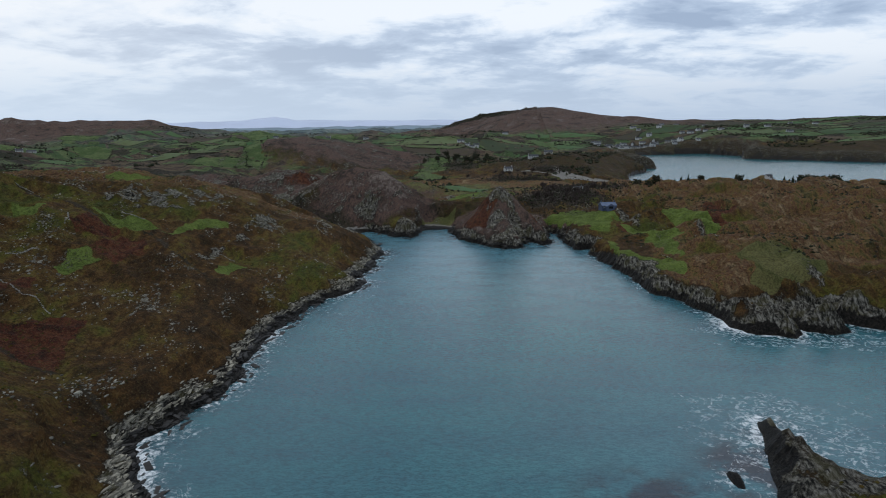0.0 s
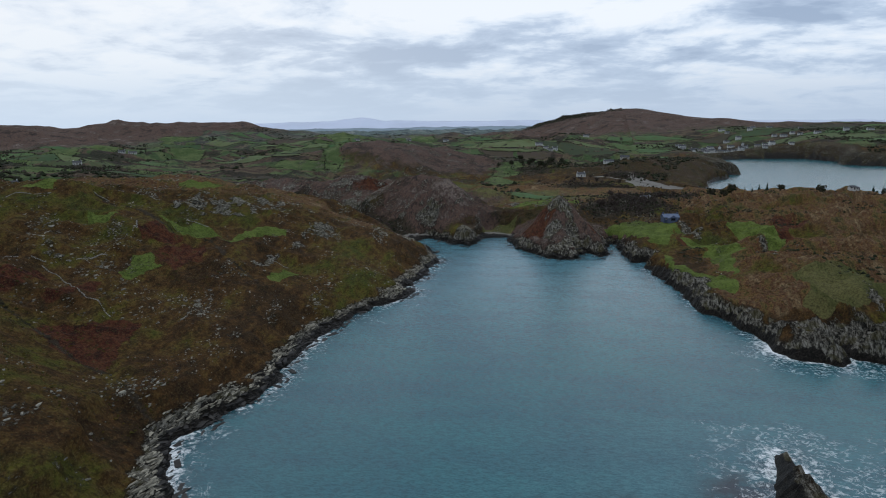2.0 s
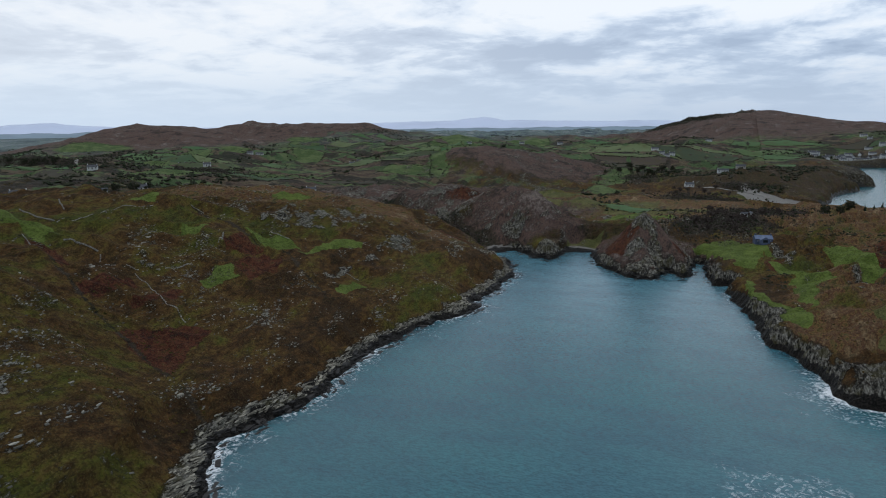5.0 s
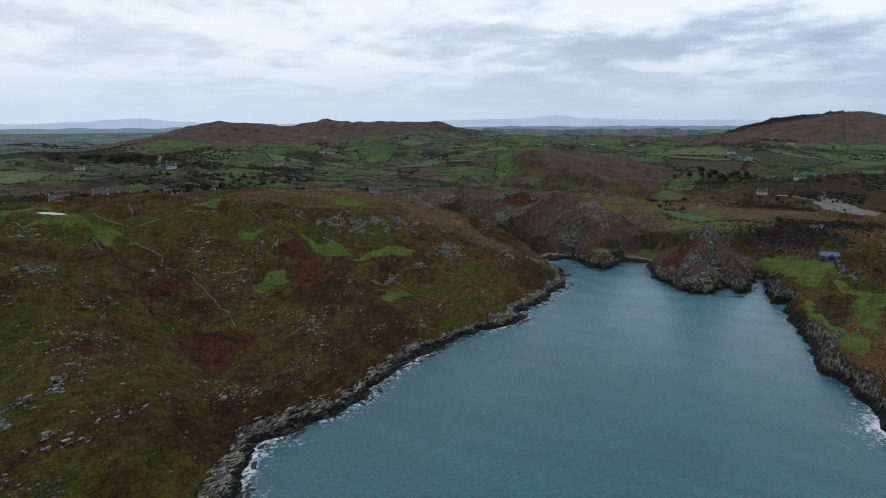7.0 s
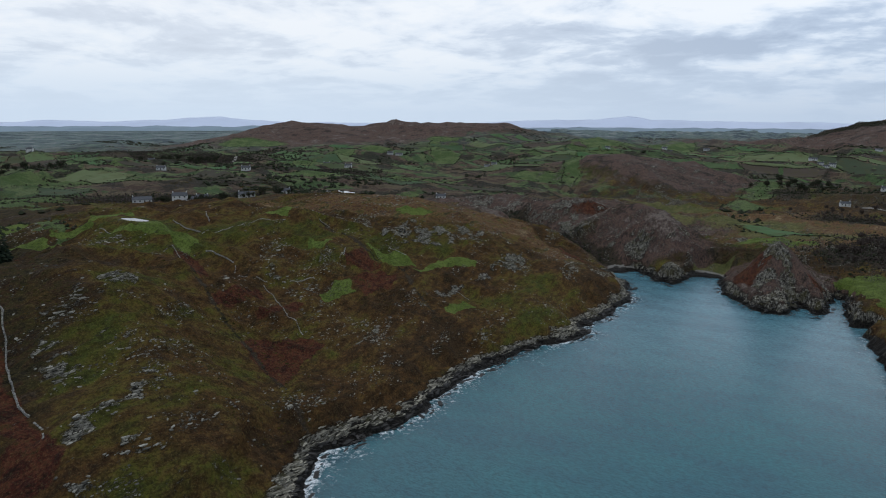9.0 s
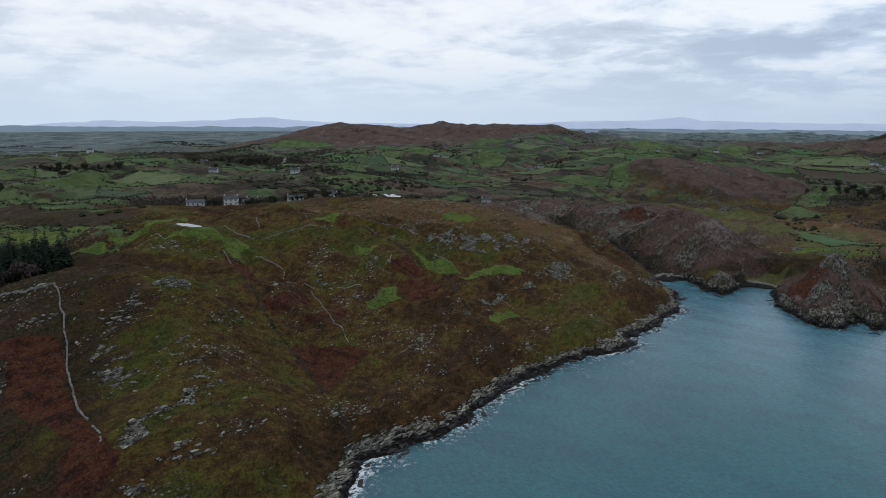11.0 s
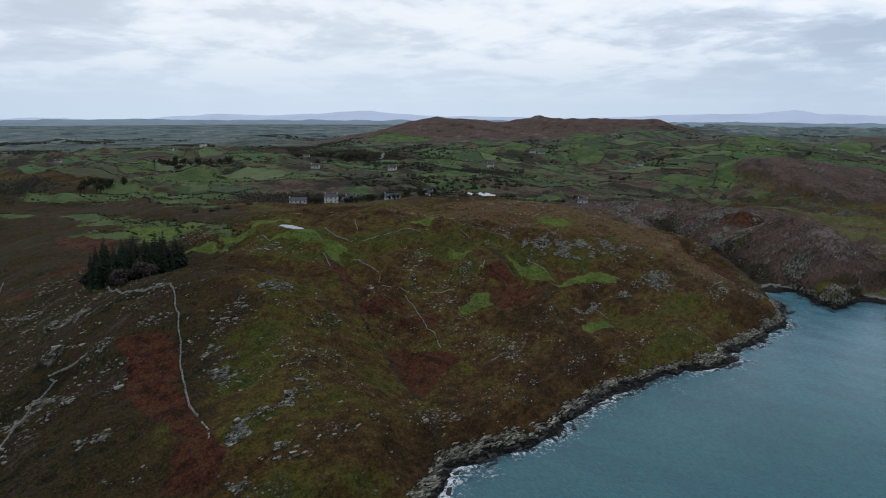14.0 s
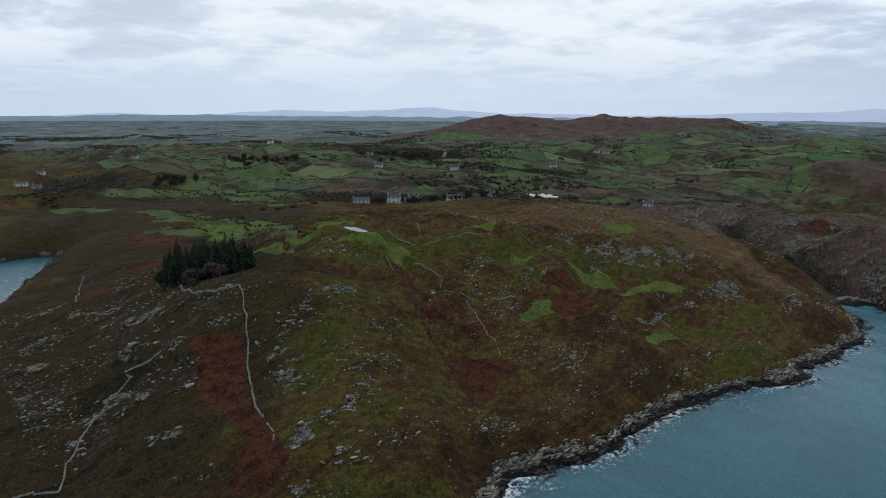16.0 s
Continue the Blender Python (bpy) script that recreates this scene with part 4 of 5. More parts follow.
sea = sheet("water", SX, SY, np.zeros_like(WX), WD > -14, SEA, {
    # The cove's northern term paints reflected sky; the other terms are shallows.
    "surf": surf, "foam": foam, "shoal_sheen": np.clip(0.9 * smooth(210, 420, WY) * (WY < 480) + np.exp(-np.maximum(WD, 0) / 28) * 0.25 + 0.25 * mound((60, 110, 70, 70, 0), WX, WY), 0, 1),
    "weed": np.clip(1.2 * mound((54, 142, 5, 8, 0), WX, WY) + 1.2 * mound((32, 128, 9, 6, 0), WX, WY) + 0.6 * np.exp(-np.maximum(WD, 0) / 6), 0, 1)})
tagged(sea, "calm teal sea water with white foam along the rocks", "water", kind="structure")


# ---- helpers for things ----
def part(name, bm, material, parent=None, label="", smooth_faces=False):
    """A bmesh as one mesh object, under a thing or a part."""
    mesh = bpy.data.meshes.new(name)
    bm.to_mesh(mesh)
    bm.free()
    mesh.materials.append(material)
    if smooth_faces:
        for f in mesh.polygons:
            f.use_smooth = True
    ob = new(name, mesh)
    ob.parent = parent
    if label:
        tagged(ob, label)
    return ob


def from_arrays(name, places, faces, material, smooth_faces=False):
    """One mesh object from arrays of corners and triangles."""
    mesh = bpy.data.meshes.new(name)
    mesh.vertices.add(len(places))
    mesh.vertices.foreach_set("co", np.asarray(places, np.float32).ravel())
    mesh.loops.add(faces.size)
    mesh.loops.foreach_set("vertex_index", faces.ravel().astype(np.int32))
    mesh.polygons.add(len(faces))
    mesh.polygons.foreach_set("loop_start", np.arange(0, faces.size, 3, dtype=np.int32))
    mesh.polygons.foreach_set("use_smooth", np.full(len(faces), smooth_faces))
    mesh.update(calc_edges=True)
    mesh.materials.append(material)
    return new(name, mesh)


def box(bm, x, y, z, sx, sy, sz, turn=0.0):
    """A block by its centre and sizes."""
    m = pose(x, y, z, 0, 0, turn) @ Matrix.Diagonal((sx, sy, sz, 1))
    return bmesh.ops.create_cube(bm, size=1, matrix=m)["verts"]


def ball():
    """The corners and triangles of an icosahedron."""
    bm = bmesh.new()
    bmesh.ops.create_icosphere(bm, subdivisions=1, radius=1)
    v, f = np.array([q.co for q in bm.verts]), np.array([[q.index for q in p.verts] for p in bm.faces])
    bm.free()
    return v, f


def stone_block():
    """The corners and triangles of a block with cut corners."""
    bm = bmesh.new()
    bmesh.ops.create_cube(bm, size=2)
    bmesh.ops.bevel(bm, geom=bm.verts[:], offset=0.55, affect="VERTICES")
    bmesh.ops.triangulate(bm, faces=bm.faces[:])
    v, f = np.array([q.co for q in bm.verts]), np.array([[q.index for q in p.verts] for p in bm.faces])
    bm.free()
    return v, f


def chip():
    """The corners and triangles of a plain block, to be broken up."""
    bm = bmesh.new()
    bmesh.ops.create_cube(bm, size=2)
    bmesh.ops.triangulate(bm, faces=bm.faces[:])
    v, f = np.array([q.co for q in bm.verts]), np.array([[q.index for q in p.verts] for p in bm.faces])
    bm.free()
    return v, f


def tuft():
    """The corners and triangles of a double pyramid, for small far bushes."""
    v = np.array([(1, 0, 0), (0, 1, 0), (-1, 0, 0), (0, -1, 0), (0, 0, 1), (0, 0, -1)], float)
    return v, np.array([(0, 1, 4), (1, 2, 4), (2, 3, 4), (3, 0, 4), (1, 0, 5), (2, 1, 5), (3, 2, 5), (0, 3, 5)])


BALL, BLOCK, CHIP, TUFT = ball(), stone_block(), chip(), tuft()
rng = np.random.default_rng(7)


def scatter(name, shape, x, y, z, size, squash, material, jag=0.25, stretch=0.0, turn=None, smooth_faces=False):
    """Many uneven copies of one small shape joined in one mesh."""
    v, f = shape
    n = len(x)
    p = v[None] * (1 + rng.uniform(-jag, jag, (n, len(v), 1))) + rng.uniform(-jag, jag, (n, len(v), 3)) * 0.5
    p = p * np.stack([size * (1 + stretch * rng.random(n)), size, size * squash], -1)[:, None]
    a = rng.uniform(0, 2 * np.pi, n) if turn is None else turn
    c, s = np.cos(a)[:, None], np.sin(a)[:, None]
    q = np.stack([p[..., 0] * c - p[..., 1] * s, p[..., 0] * s + p[..., 1] * c, p[..., 2]], -1) + np.stack([x, y, z], -1)[:, None]
    faces = f[None] + (np.arange(n) * len(v))[:, None, None]
    return from_arrays(name, q.reshape(-1, 3), faces.reshape(-1, 3), material, smooth_faces)


# ---- distance: hills at the end of sight ----
def ridge_line(name, material, radius, profile, rough, seed, foot, label):
    """A far range: a crest along an arc, given by degrees west of north and height, with a slope before it."""
    profile = sorted(profile)
    turns = np.linspace(profile[-1][0], profile[0][0], 420)
    crest = np.interp(turns, [p[0] for p in profile], [p[1] for p in profile])
    crest = crest + fractal(turns * 10, turns * 0 + seed, 16, 5, seed) * rough
    rows = []
    for k in range(7):
        f = k / 6
        r = radius - (1 - f) * 700 + fractal(turns * 10, turns * 0 + k * 7.0, 20, 3, seed + 3) * 120 * (1 - f)
        h = foot + (crest - foot) * (f ** 0.8)
        h = h + fractal(turns * 10, turns * 0 + k * 3.0, 8, 3, seed + 9) * rough * (f < 1) * f
        rows.append(np.stack([-np.sin(np.radians(turns)) * r, np.cos(np.radians(turns)) * r, h], -1))
    n = len(turns)
    back = rows[-1] * [1.02, 1.02, 0] + [0, 0, foot]
    p = np.concatenate(rows + [back])
    at = np.arange(len(p)).reshape(-1, n)
    a, b, c, d = at[:-1, :-1].ravel(), at[:-1, 1:].ravel(), at[1:, 1:].ravel(), at[1:, :-1].ravel()
    ob = from_arrays(name, p, np.concatenate([np.stack([a, c, b], -1), np.stack([a, d, c], -1)]), material, True)
    return tagged(ob, label, "hills", kind="structure")


# No air lies between: the material's paleness alone gives the haze.
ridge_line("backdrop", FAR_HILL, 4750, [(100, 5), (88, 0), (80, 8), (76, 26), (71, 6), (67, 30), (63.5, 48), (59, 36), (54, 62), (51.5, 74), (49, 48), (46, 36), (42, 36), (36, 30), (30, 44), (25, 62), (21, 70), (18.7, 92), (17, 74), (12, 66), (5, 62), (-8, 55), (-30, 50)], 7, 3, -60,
           "distant mountains with blue-grey haze painted into their colour")
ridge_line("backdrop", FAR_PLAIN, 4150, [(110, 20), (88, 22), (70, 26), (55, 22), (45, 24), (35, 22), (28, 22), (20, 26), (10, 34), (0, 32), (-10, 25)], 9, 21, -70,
           "lowland before the distant mountains, blue-green haze in its colour")


# ---- pastures and their hedges ----
def corner(i, j):
    """A corner of the irregular net of field bounds."""
    r = random.Random(i * 7919 + j * 104729)
    x, y = -1750 + i * 74 + r.uniform(-34, 34), 260 + j * 40 + r.uniform(-17, 17)
    return x + 0.25 * (y - 260) * math.sin(x / 400), y + 0.16 * x


def farmed(x, y):
    """How surely a place is pasture."""
    p = np.array([x, float(y)])
    best = 0.0
    for cx, cy, a, b, turn, w in FARMLAND:
        best = max(best, w * float(mound((cx, cy, a, b, turn), p[0], p[1])))
    return best * 0.9 * (float(patches(HEATHS, p[0:1], p[1:2])[0]) < 0.3)


hedge_x, hedge_y, hedge_s, hedge_a = [], [], [], []
fields = 0
for i in range(44):
    for j in range(56):
        quad = [corner(i, j), corner(i + 1, j), corner(i + 1, j + 1), corner(i, j + 1)]
        cx, cy = sum(p[0] for p in quad) / 4, sum(p[1] for p in quad) / 4
        chance = random.Random(i * 31 + j * 1013).random()
        if chance > farmed(cx, cy) or fields >= 460:
            continue
        us, vs = np.meshgrid(np.linspace(0.03, 0.97, 9), np.linspace(0.05, 0.95, 7))
        q = [np.array(p) for p in quad]
        px, py = [(q[0][k] * (1 - us) + q[1][k] * us) * (1 - vs) + (q[3][k] * (1 - us) + q[2][k] * us) * vs for k in (0, 1)]
        px, py = px + fractal(px, py, 30, 2, 90) * 9, py + fractal(px, py, 30, 2, 95) * 9
        if shore(px, py).min() < 25 or math.hypot(cx + 1500, cy - 1740) < 380:
            continue
        pz = ground_z(px, py) + 0.5
        for a, b in zip(quad, quad[1:] + quad[:1]):
            for u in np.arange(0, 1, 2.8 / math.dist(a, b)):
                if rng.random() < 0.8:
                    hedge_x.append(a[0] + (b[0] - a[0]) * u + rng.normal(0, 0.9))
                    hedge_y.append(a[1] + (b[1] - a[1]) * u + rng.normal(0, 0.9))
                    hedge_s.append(rng.uniform(0.5, 1.1))
                    hedge_a.append(math.atan2(b[1] - a[1], b[0] - a[0]) + rng.normal(0, 0.2))
        at = np.arange(63).reshape(7, 9)
        a, b, c, d = at[:-1, :-1].ravel(), at[:-1, 1:].ravel(), at[1:, 1:].ravel(), at[1:, :-1].ravel()
        ob = from_arrays("pasture", np.stack([px, py, pz], -1).reshape(-1, 3), np.concatenate([np.stack([a, b, c], -1), np.stack([a, c, d], -1)]), PASTURE, True)
        tagged(ob, "green grazed pasture between dark hedges", "field", "pastures", "structure")
        fields += 1
for cx, cy, a, b, turn in STRIPS + FAR_STRIPS:
    c, q = math.cos(radians(turn)), math.sin(radians(turn))
    for side in (-1.25, 1.25) if a > 8 else (1.3,):
        for v in np.arange(-1.3 * b, 1.3 * b, 2.6):
            if rng.random() < 0.75:
                u = side * a * (1 - 0.25 * (v / b) ** 2) + rng.normal(0, 0.9)
                hedge_x.append(cx + u * c - v * q)
                hedge_y.append(cy + u * q + v * c)
                hedge_s.append(rng.uniform(0.5, 1.2))
                hedge_a.append(math.atan2(c, -q) + rng.normal(0, 0.2))
hedge_x, hedge_y, hedge_s, hedge_a = np.array(hedge_x), np.array(hedge_y), np.array(hedge_s), np.array(hedge_a)
hedge_x, hedge_y = hedge_x + fractal(hedge_x, hedge_y, 40, 2, 150) * 8, hedge_y + fractal(hedge_x, hedge_y, 40, 2, 155) * 8
tagged(scatter("hedgerow", TUFT, hedge_x, hedge_y, ground_z(hedge_x, hedge_y) + hedge_s * 0.4, hedge_s, 0.9, SHRUB, 0.35, 1.6, hedge_a), "dark overgrown hedgerows of thorn and gorse", "hedge", kind="stuff")


# ---- scrub and woods ----
def sown(count, places, spread=1.0):
    """Random places over patches, by their area."""
    share = np.array([p[2] * p[3] for p in places], float)
    pick = rng.choice(len(places), count, p=share / share.sum())
    h = np.array([p[:5] for p in places], float)[pick]
    u, v = rng.normal(0, h[:, 2] * spread), rng.normal(0, h[:, 3] * spread)
    c, s = np.cos(np.radians(h[:, 4])), np.sin(np.radians(h[:, 4]))
    return h[:, 0] + u * c - v * s, h[:, 1] + u * s + v * c


def on_land(x, y, least=10):
    keep = shore(x, y) > least
    return x[keep], y[keep]


x, y = on_land(*sown(19000, WOODS_AND_SHADE, 0.75), 14)
size = rng.uniform(0.3, 0.95, len(x))
tagged(scatter("woodland", TUFT, x, y, ground_z(x, y) + 0.2 + rng.random(len(x)) * (1.2 + 4 * np.abs(fractal(x, y, 16, 3, 190))), size, 0.9, SHRUB, 0.4, 0.5), "dark thickets of thorn, willow and bramble", "woodland", kind="stuff")
x, y = on_land(*sown(15000, WOODS_AND_SHADE[:6] + WOODS_AND_SHADE[7:8] + WOODS_AND_SHADE[10:12], 0.75), 14)
size = rng.uniform(0.22, 0.75, len(x))
tagged(scatter("bare_thicket", TUFT, x, y, ground_z(x, y) + 0.2 + rng.random(len(x)) * (1.5 + 5 * np.abs(fractal(x, y, 16, 3, 195))), size, 1.3, TWIGS, 0.45, 0.3), "grey leafless winter trees in the hollows", "woodland", kind="stuff")
# far scrub, in drifts
x, y = rng.uniform(-2600, 1300, 240000), rng.uniform(60, 2600, 240000)
keep = (fractal(x, y, 130, 5, 33, 0.65) > 0.23 + 0.08 * (patches(FARMLAND, x, y) > 0.5)) & (shore(x, y) > 40) & (np.hypot(x + 200, y - 900) > 170) & (np.hypot(x + 80, y - 250) > 330) & (patches(STRIPS + FAR_STRIPS, x, y) < 0.3) & (patches(UPLANDS, x, y) < 0.35) & (np.hypot(x, y) < 2400)
x, y = x[keep], y[keep]
size = rng.uniform(0.9, 2.8, len(x))
tagged(scatter("scrub", TUFT, x, y, ground_z(x, y) + size * 0.35, size, 0.8, SHRUB, 0.4, 0.6), "dark scrub and copses over the far country", "scrub", kind="stuff")
# low gorse and heather on the headland
x, y = rng.uniform(-520, 210, 95000), rng.uniform(30, 480, 95000)
keep = (fractal(x, y, 28, 4, 36) > 0.04 + 0.16 * rng.random(len(x))) & (shore(x, y) > 7) & (meadow_at(x, y) < 0.4)
x, y = x[keep], y[keep]
size = rng.uniform(0.14, 0.45, len(x)) * rng.uniform(0.7, 1.3, len(x)) * np.where(x < -250, 1.5, 1.0)
tagged(scatter("gorse", TUFT, x, y, ground_z(x, y) + size * 0.15, size, 0.6, GORSE, 0.4, 0.6), "low tufts of gorse, heather and coarse grass", "shrubs", kind="stuff")

x, y = rng.uniform(55, 260, 9000), rng.uniform(270, 640, 9000)
keep = (fractal(x, y, 34, 4, 240, 0.6) > 0.14 + 0.14 * rng.random(len(x))) & (shore(x, y) > 9) & (meadow_at(x, y) < 0.3)
x, y = x[keep], y[keep]
size = rng.uniform(0.35, 1.0, len(x))
tagged(scatter("bushes", TUFT, x, y, ground_z(x, y) + size * 0.25, size, 0.7, SHRUB, 0.4, 0.6), "dark low bushes on the rough eastern land", "shrubs", kind="stuff")


# ---- rocks ----
def stones_by(mask_limit, count, lo, hi):
    x, y = rng.uniform(-300, 170, count), rng.uniform(28, 580, count)
    d = inland(x, y)
    r = rockiness(x, y, d)
    keep = (d > lo) & (d < hi) & (r > mask_limit * rng.uniform(0.6, 1.4, count))
    return x[keep], y[keep], d[keep]


STRIKE, SHORE_STRIKE = radians(98), radians(90)
x, y, d = stones_by(0.42, 560000, 8, 400)
clear = (np.maximum(fern_at(x, y), meadow_at(x, y)) < 0.45) & ((x < -40) | (x < 130) & (y > 285) & (rng.random(len(x)) < 0.5))
x, y = x[clear], y[clear]
size = np.abs(rng.normal(0, 0.11, len(x))) + 0.06
tagged(scatter("outcrop", CHIP, x, y, ground_z(x, y) + size * 0.15, size, 0.6, BOULDER, 0.35, 2.2, STRIKE + rng.normal(0, 0.35, len(x))), "pale lichened rocks breaking through the turf", "rocks", kind="stuff")
x, y, d = stones_by(0.5, 330000, 2.9, 12.5)
keep = ((x < -40) & (y < 410) | (x < 40) & (rng.random(len(x)) < 0.6)) & (beach_at(x, y) < 0.3)
x, y = x[keep], y[keep]
size = np.abs(rng.normal(0, 0.13, len(x))) + 0.09
tagged(scatter("shore_rocks", CHIP, x, y, ground_z(x, y) + size * 0.12, size, 0.42, SHORE_STONE, 0.35, 4.2, SHORE_STRIKE + rng.normal(0, 0.25, len(x))), "grey broken slabs along the shore", "rocks", kind="stuff")
x, y, d = stones_by(0.2, 170000, -3.4, 3.1)
keep = (x < 40) & (beach_at(x, y) < 0.3)
x, y = x[keep], y[keep]
size = np.abs(rng.normal(0, 0.22, len(x))) + 0.12
tagged(scatter("tidal_rocks", CHIP, x, y, np.maximum(ground_z(x, y), -0.3) + size * 0.1, size, 0.55, DARK_STONE, 0.35, 2.4, SHORE_STRIKE + rng.normal(0, 0.5, len(x))), "black wet rocks at the waterline", "rocks", kind="stuff")
x, y = rng.uniform(-300, -70, 36000), rng.uniform(20, 420, 36000)
keep = (shore(x, y) > 9) & (fractal(x, y, 24, 5, 81, 0.75) > 0.16 + 0.30 * rng.random(len(x))) & (np.maximum(fern_at(x, y), meadow_at(x, y)) < 0.3)
x, y = x[keep], y[keep]
size = np.abs(rng.normal(0, 0.09, len(x))) + 0.05
tagged(scatter("field_stones", CHIP, x, y, ground_z(x, y) + size * 0.2, size, 0.7, BOULDER, 0.35, 1.6, STRIKE + rng.normal(0, 0.5, len(x))), "loose pale stones strewn over the turf", "rocks", kind="stuff")


# ---- ponds and lanes ----
for px, py, a, b, level in PONDS:
    bm = bmesh.new()
    ring = []
    for k in range(40):
        t = 2 * math.pi * k / 40
        w = 1 + 0.45 * noise.noise((math.cos(t) * 1.9, math.sin(t) * 1.9, px))
        ring.append(bm.verts.new((math.cos(t) * a * w * 1.08, math.sin(t) * b * w * 1.08, 0)))
    bm.faces.new(ring)
    ob = part("pond", bm, POND)
    ob.location = (px, py, level)
    tagged(ob, "small still pond mirroring the grey sky", "pond", kind="structure")


def lane(places, width):
    """A pale track laid on the ground."""
    line, out = [Vector(p) for p in places], []
    for a, b in zip(line, line[1:]):
        n = max(2, int((b - a).length / 8))
        out += [a.lerp(b, k / n) for k in range(n)]
    out.append(line[-1])
    rows = []
    for k, p in enumerate(out):
        way = (out[min(k + 1, len(out) - 1)] - out[max(k - 1, 0)]).normalized()
        side = Vector((-way.y, way.x)) * width / 2
        rows += [p + side, p - side]
    xy = np.array([tuple(p) for p in rows])
    z = ground_z(xy[:, 0], xy[:, 1]) + 0.6
    n = len(out)
    f = np.array([[2 * k, 2 * k + 1, 2 * k + 3] for k in range(n - 1)] + [[2 * k, 2 * k + 3, 2 * k + 2] for k in range(n - 1)])
    tagged(from_arrays("lane", np.column_stack([xy, z]), f, LANE, True), "pale gravel lane between the fields", "lane", kind="structure")


lane([(-760, 640), (-820, 700), (-900, 790), (-880, 850)], 5)
lane([(-600, 560), (-640, 600), (-700, 620)], 5)
lane([(20, 815), (70, 800), (85, 770)], 5)


# ---- dry stone walls ----
def stone_wall(places, height_m, label, gaps=0.0):
    """A dry stone wall of loose blocks along a line on the ground."""
    xs, ys, up, turns = [], [], [], []
    for (ax, ay), (bx, by) in zip(places, places[1:]):
        length = math.dist((ax, ay), (bx, by))
        way = math.atan2(by - ay, bx - ax)
        n = int(length / 0.30)
        for k in range(n):
            u = (k + 0.5) / n
            if gaps and noise.noise((ax + u * length * 0.25, ay * 0.3, 2.0)) > 0.35 - gaps:
                continue
            bend = noise.noise((ax * 0.1 + u * length * 0.12, ay * 0.1, 5.0)) * 1.2
            for c in range(max(1, round(height_m / 0.27))):
                for side in (-0.09, 0.09):
                    off = bend + side + random.uniform(-0.06, 0.06)
                    xs.append(ax + (bx - ax) * u - math.sin(way) * off)
                    ys.append(ay + (by - ay) * u + math.cos(way) * off)
                    up.append(0.08 + 0.24 * c)
                    turns.append(way + random.uniform(-0.25, 0.25))
    x, y, up, turns = np.array(xs), np.array(ys), np.array(up), np.array(turns)
    size = rng.uniform(0.07, 0.14, len(x))
    ob = scatter("stone_wall", CHIP, x, y, ground_z(x, y) + up, size, 0.8, WALL_STONE, 0.25, 0.5, turns)
    return tagged(ob, label, "wall", "dry stone walls")


PALE, FALLEN = "pale dry stone wall running over the rough hillside", "low tumbled dry stone wall in the grass"
stone_wall([(-171.7, 91.7), (-156.8, 87.5), (-146.7, 83.4), (-138.1, 79.4), (-128.6, 76.0), (-122.1, 74.3), (-116.4, 74.3)], 0.8, "long pale dry stone wall beside red bracken")
stone_wall([(-113.5, 73.8), (-109.0, 73.0), (-104.5, 71.3)], 0.35, FALLEN, 0.22)
stone_wall([(-233.8, 89.0), (-197.9, 80.3), (-186.6, 80.6), (-177.3, 84.5), (-171.7, 91.7)], 0.75, "pale dry stone wall below a conifer plantation")
stone_wall([(-136.0, 12.0), (-133.4, 18.2), (-130.7, 23.3), (-140.1, 27.5), (-149.4, 34.0), (-158.2, 42.6), (-162.7, 50.9), (-165.5, 50.5)], 0.65, PALE)
stone_wall([(-167.7, 50.6), (-162.7, 56.9), (-161.8, 60.3)], 0.45, FALLEN)
stone_wall([(-159.3, 61.9), (-158.2, 64.0)], 0.35, FALLEN)
stone_wall([(-274.1, 57.4), (-300.0, 63.0), (-356.7, 74.1), (-373.1, 80.0)], 0.65, PALE, 0.05)
stone_wall([(-215.8, 203.1), (-208.3, 200.0)], 0.5, PALE)
stone_wall([(-218.2, 186.4), (-205.9, 184.0), (-199.4, 187.3)], 0.45, PALE)
stone_wall([(-198.6, 188.3), (-198.1, 199.5), (-196.2, 215.5), (-193.0, 227.6)], 0.35, FALLEN, 0.22)
stone_wall([(-183.2, 178.2), (-177.4, 179.9), (-172.3, 183.6)], 0.45, PALE)
stone_wall([(-171.7, 183.1), (-168.8, 180.7), (-163.3, 180.8), (-156.0, 190.4), (-149.6, 208.1)], 0.35, FALLEN, 0.22)
stone_wall([(-157.3, 185.7), (-149.6, 184.6), (-141.9, 180.8), (-136.1, 178.6), (-131.9, 179.2), (-126.7, 177.6)], 0.4, FALLEN, 0.1)
stone_wall([(-185.6, 248.3), (-180.1, 250.1)], 0.4, FALLEN)
stone_wall([(-152.1, 262.7), (-144.9, 267.3)], 0.35, FALLEN)
stone_wall([(-115.6, 267.1), (-109.1, 269.4)], 0.35, FALLEN)
stone_wall([(-191.4, 167.8), (-183.4, 165.8)], 0.4, PALE)
stone_wall([(-216.3, 151.0), (-210.1, 152.8)], 0.4, FALLEN)
stone_wall([(-151.9, 225.2), (-154.1, 230.5), (-157.6, 237.1)], 0.35, FALLEN, 0.05)


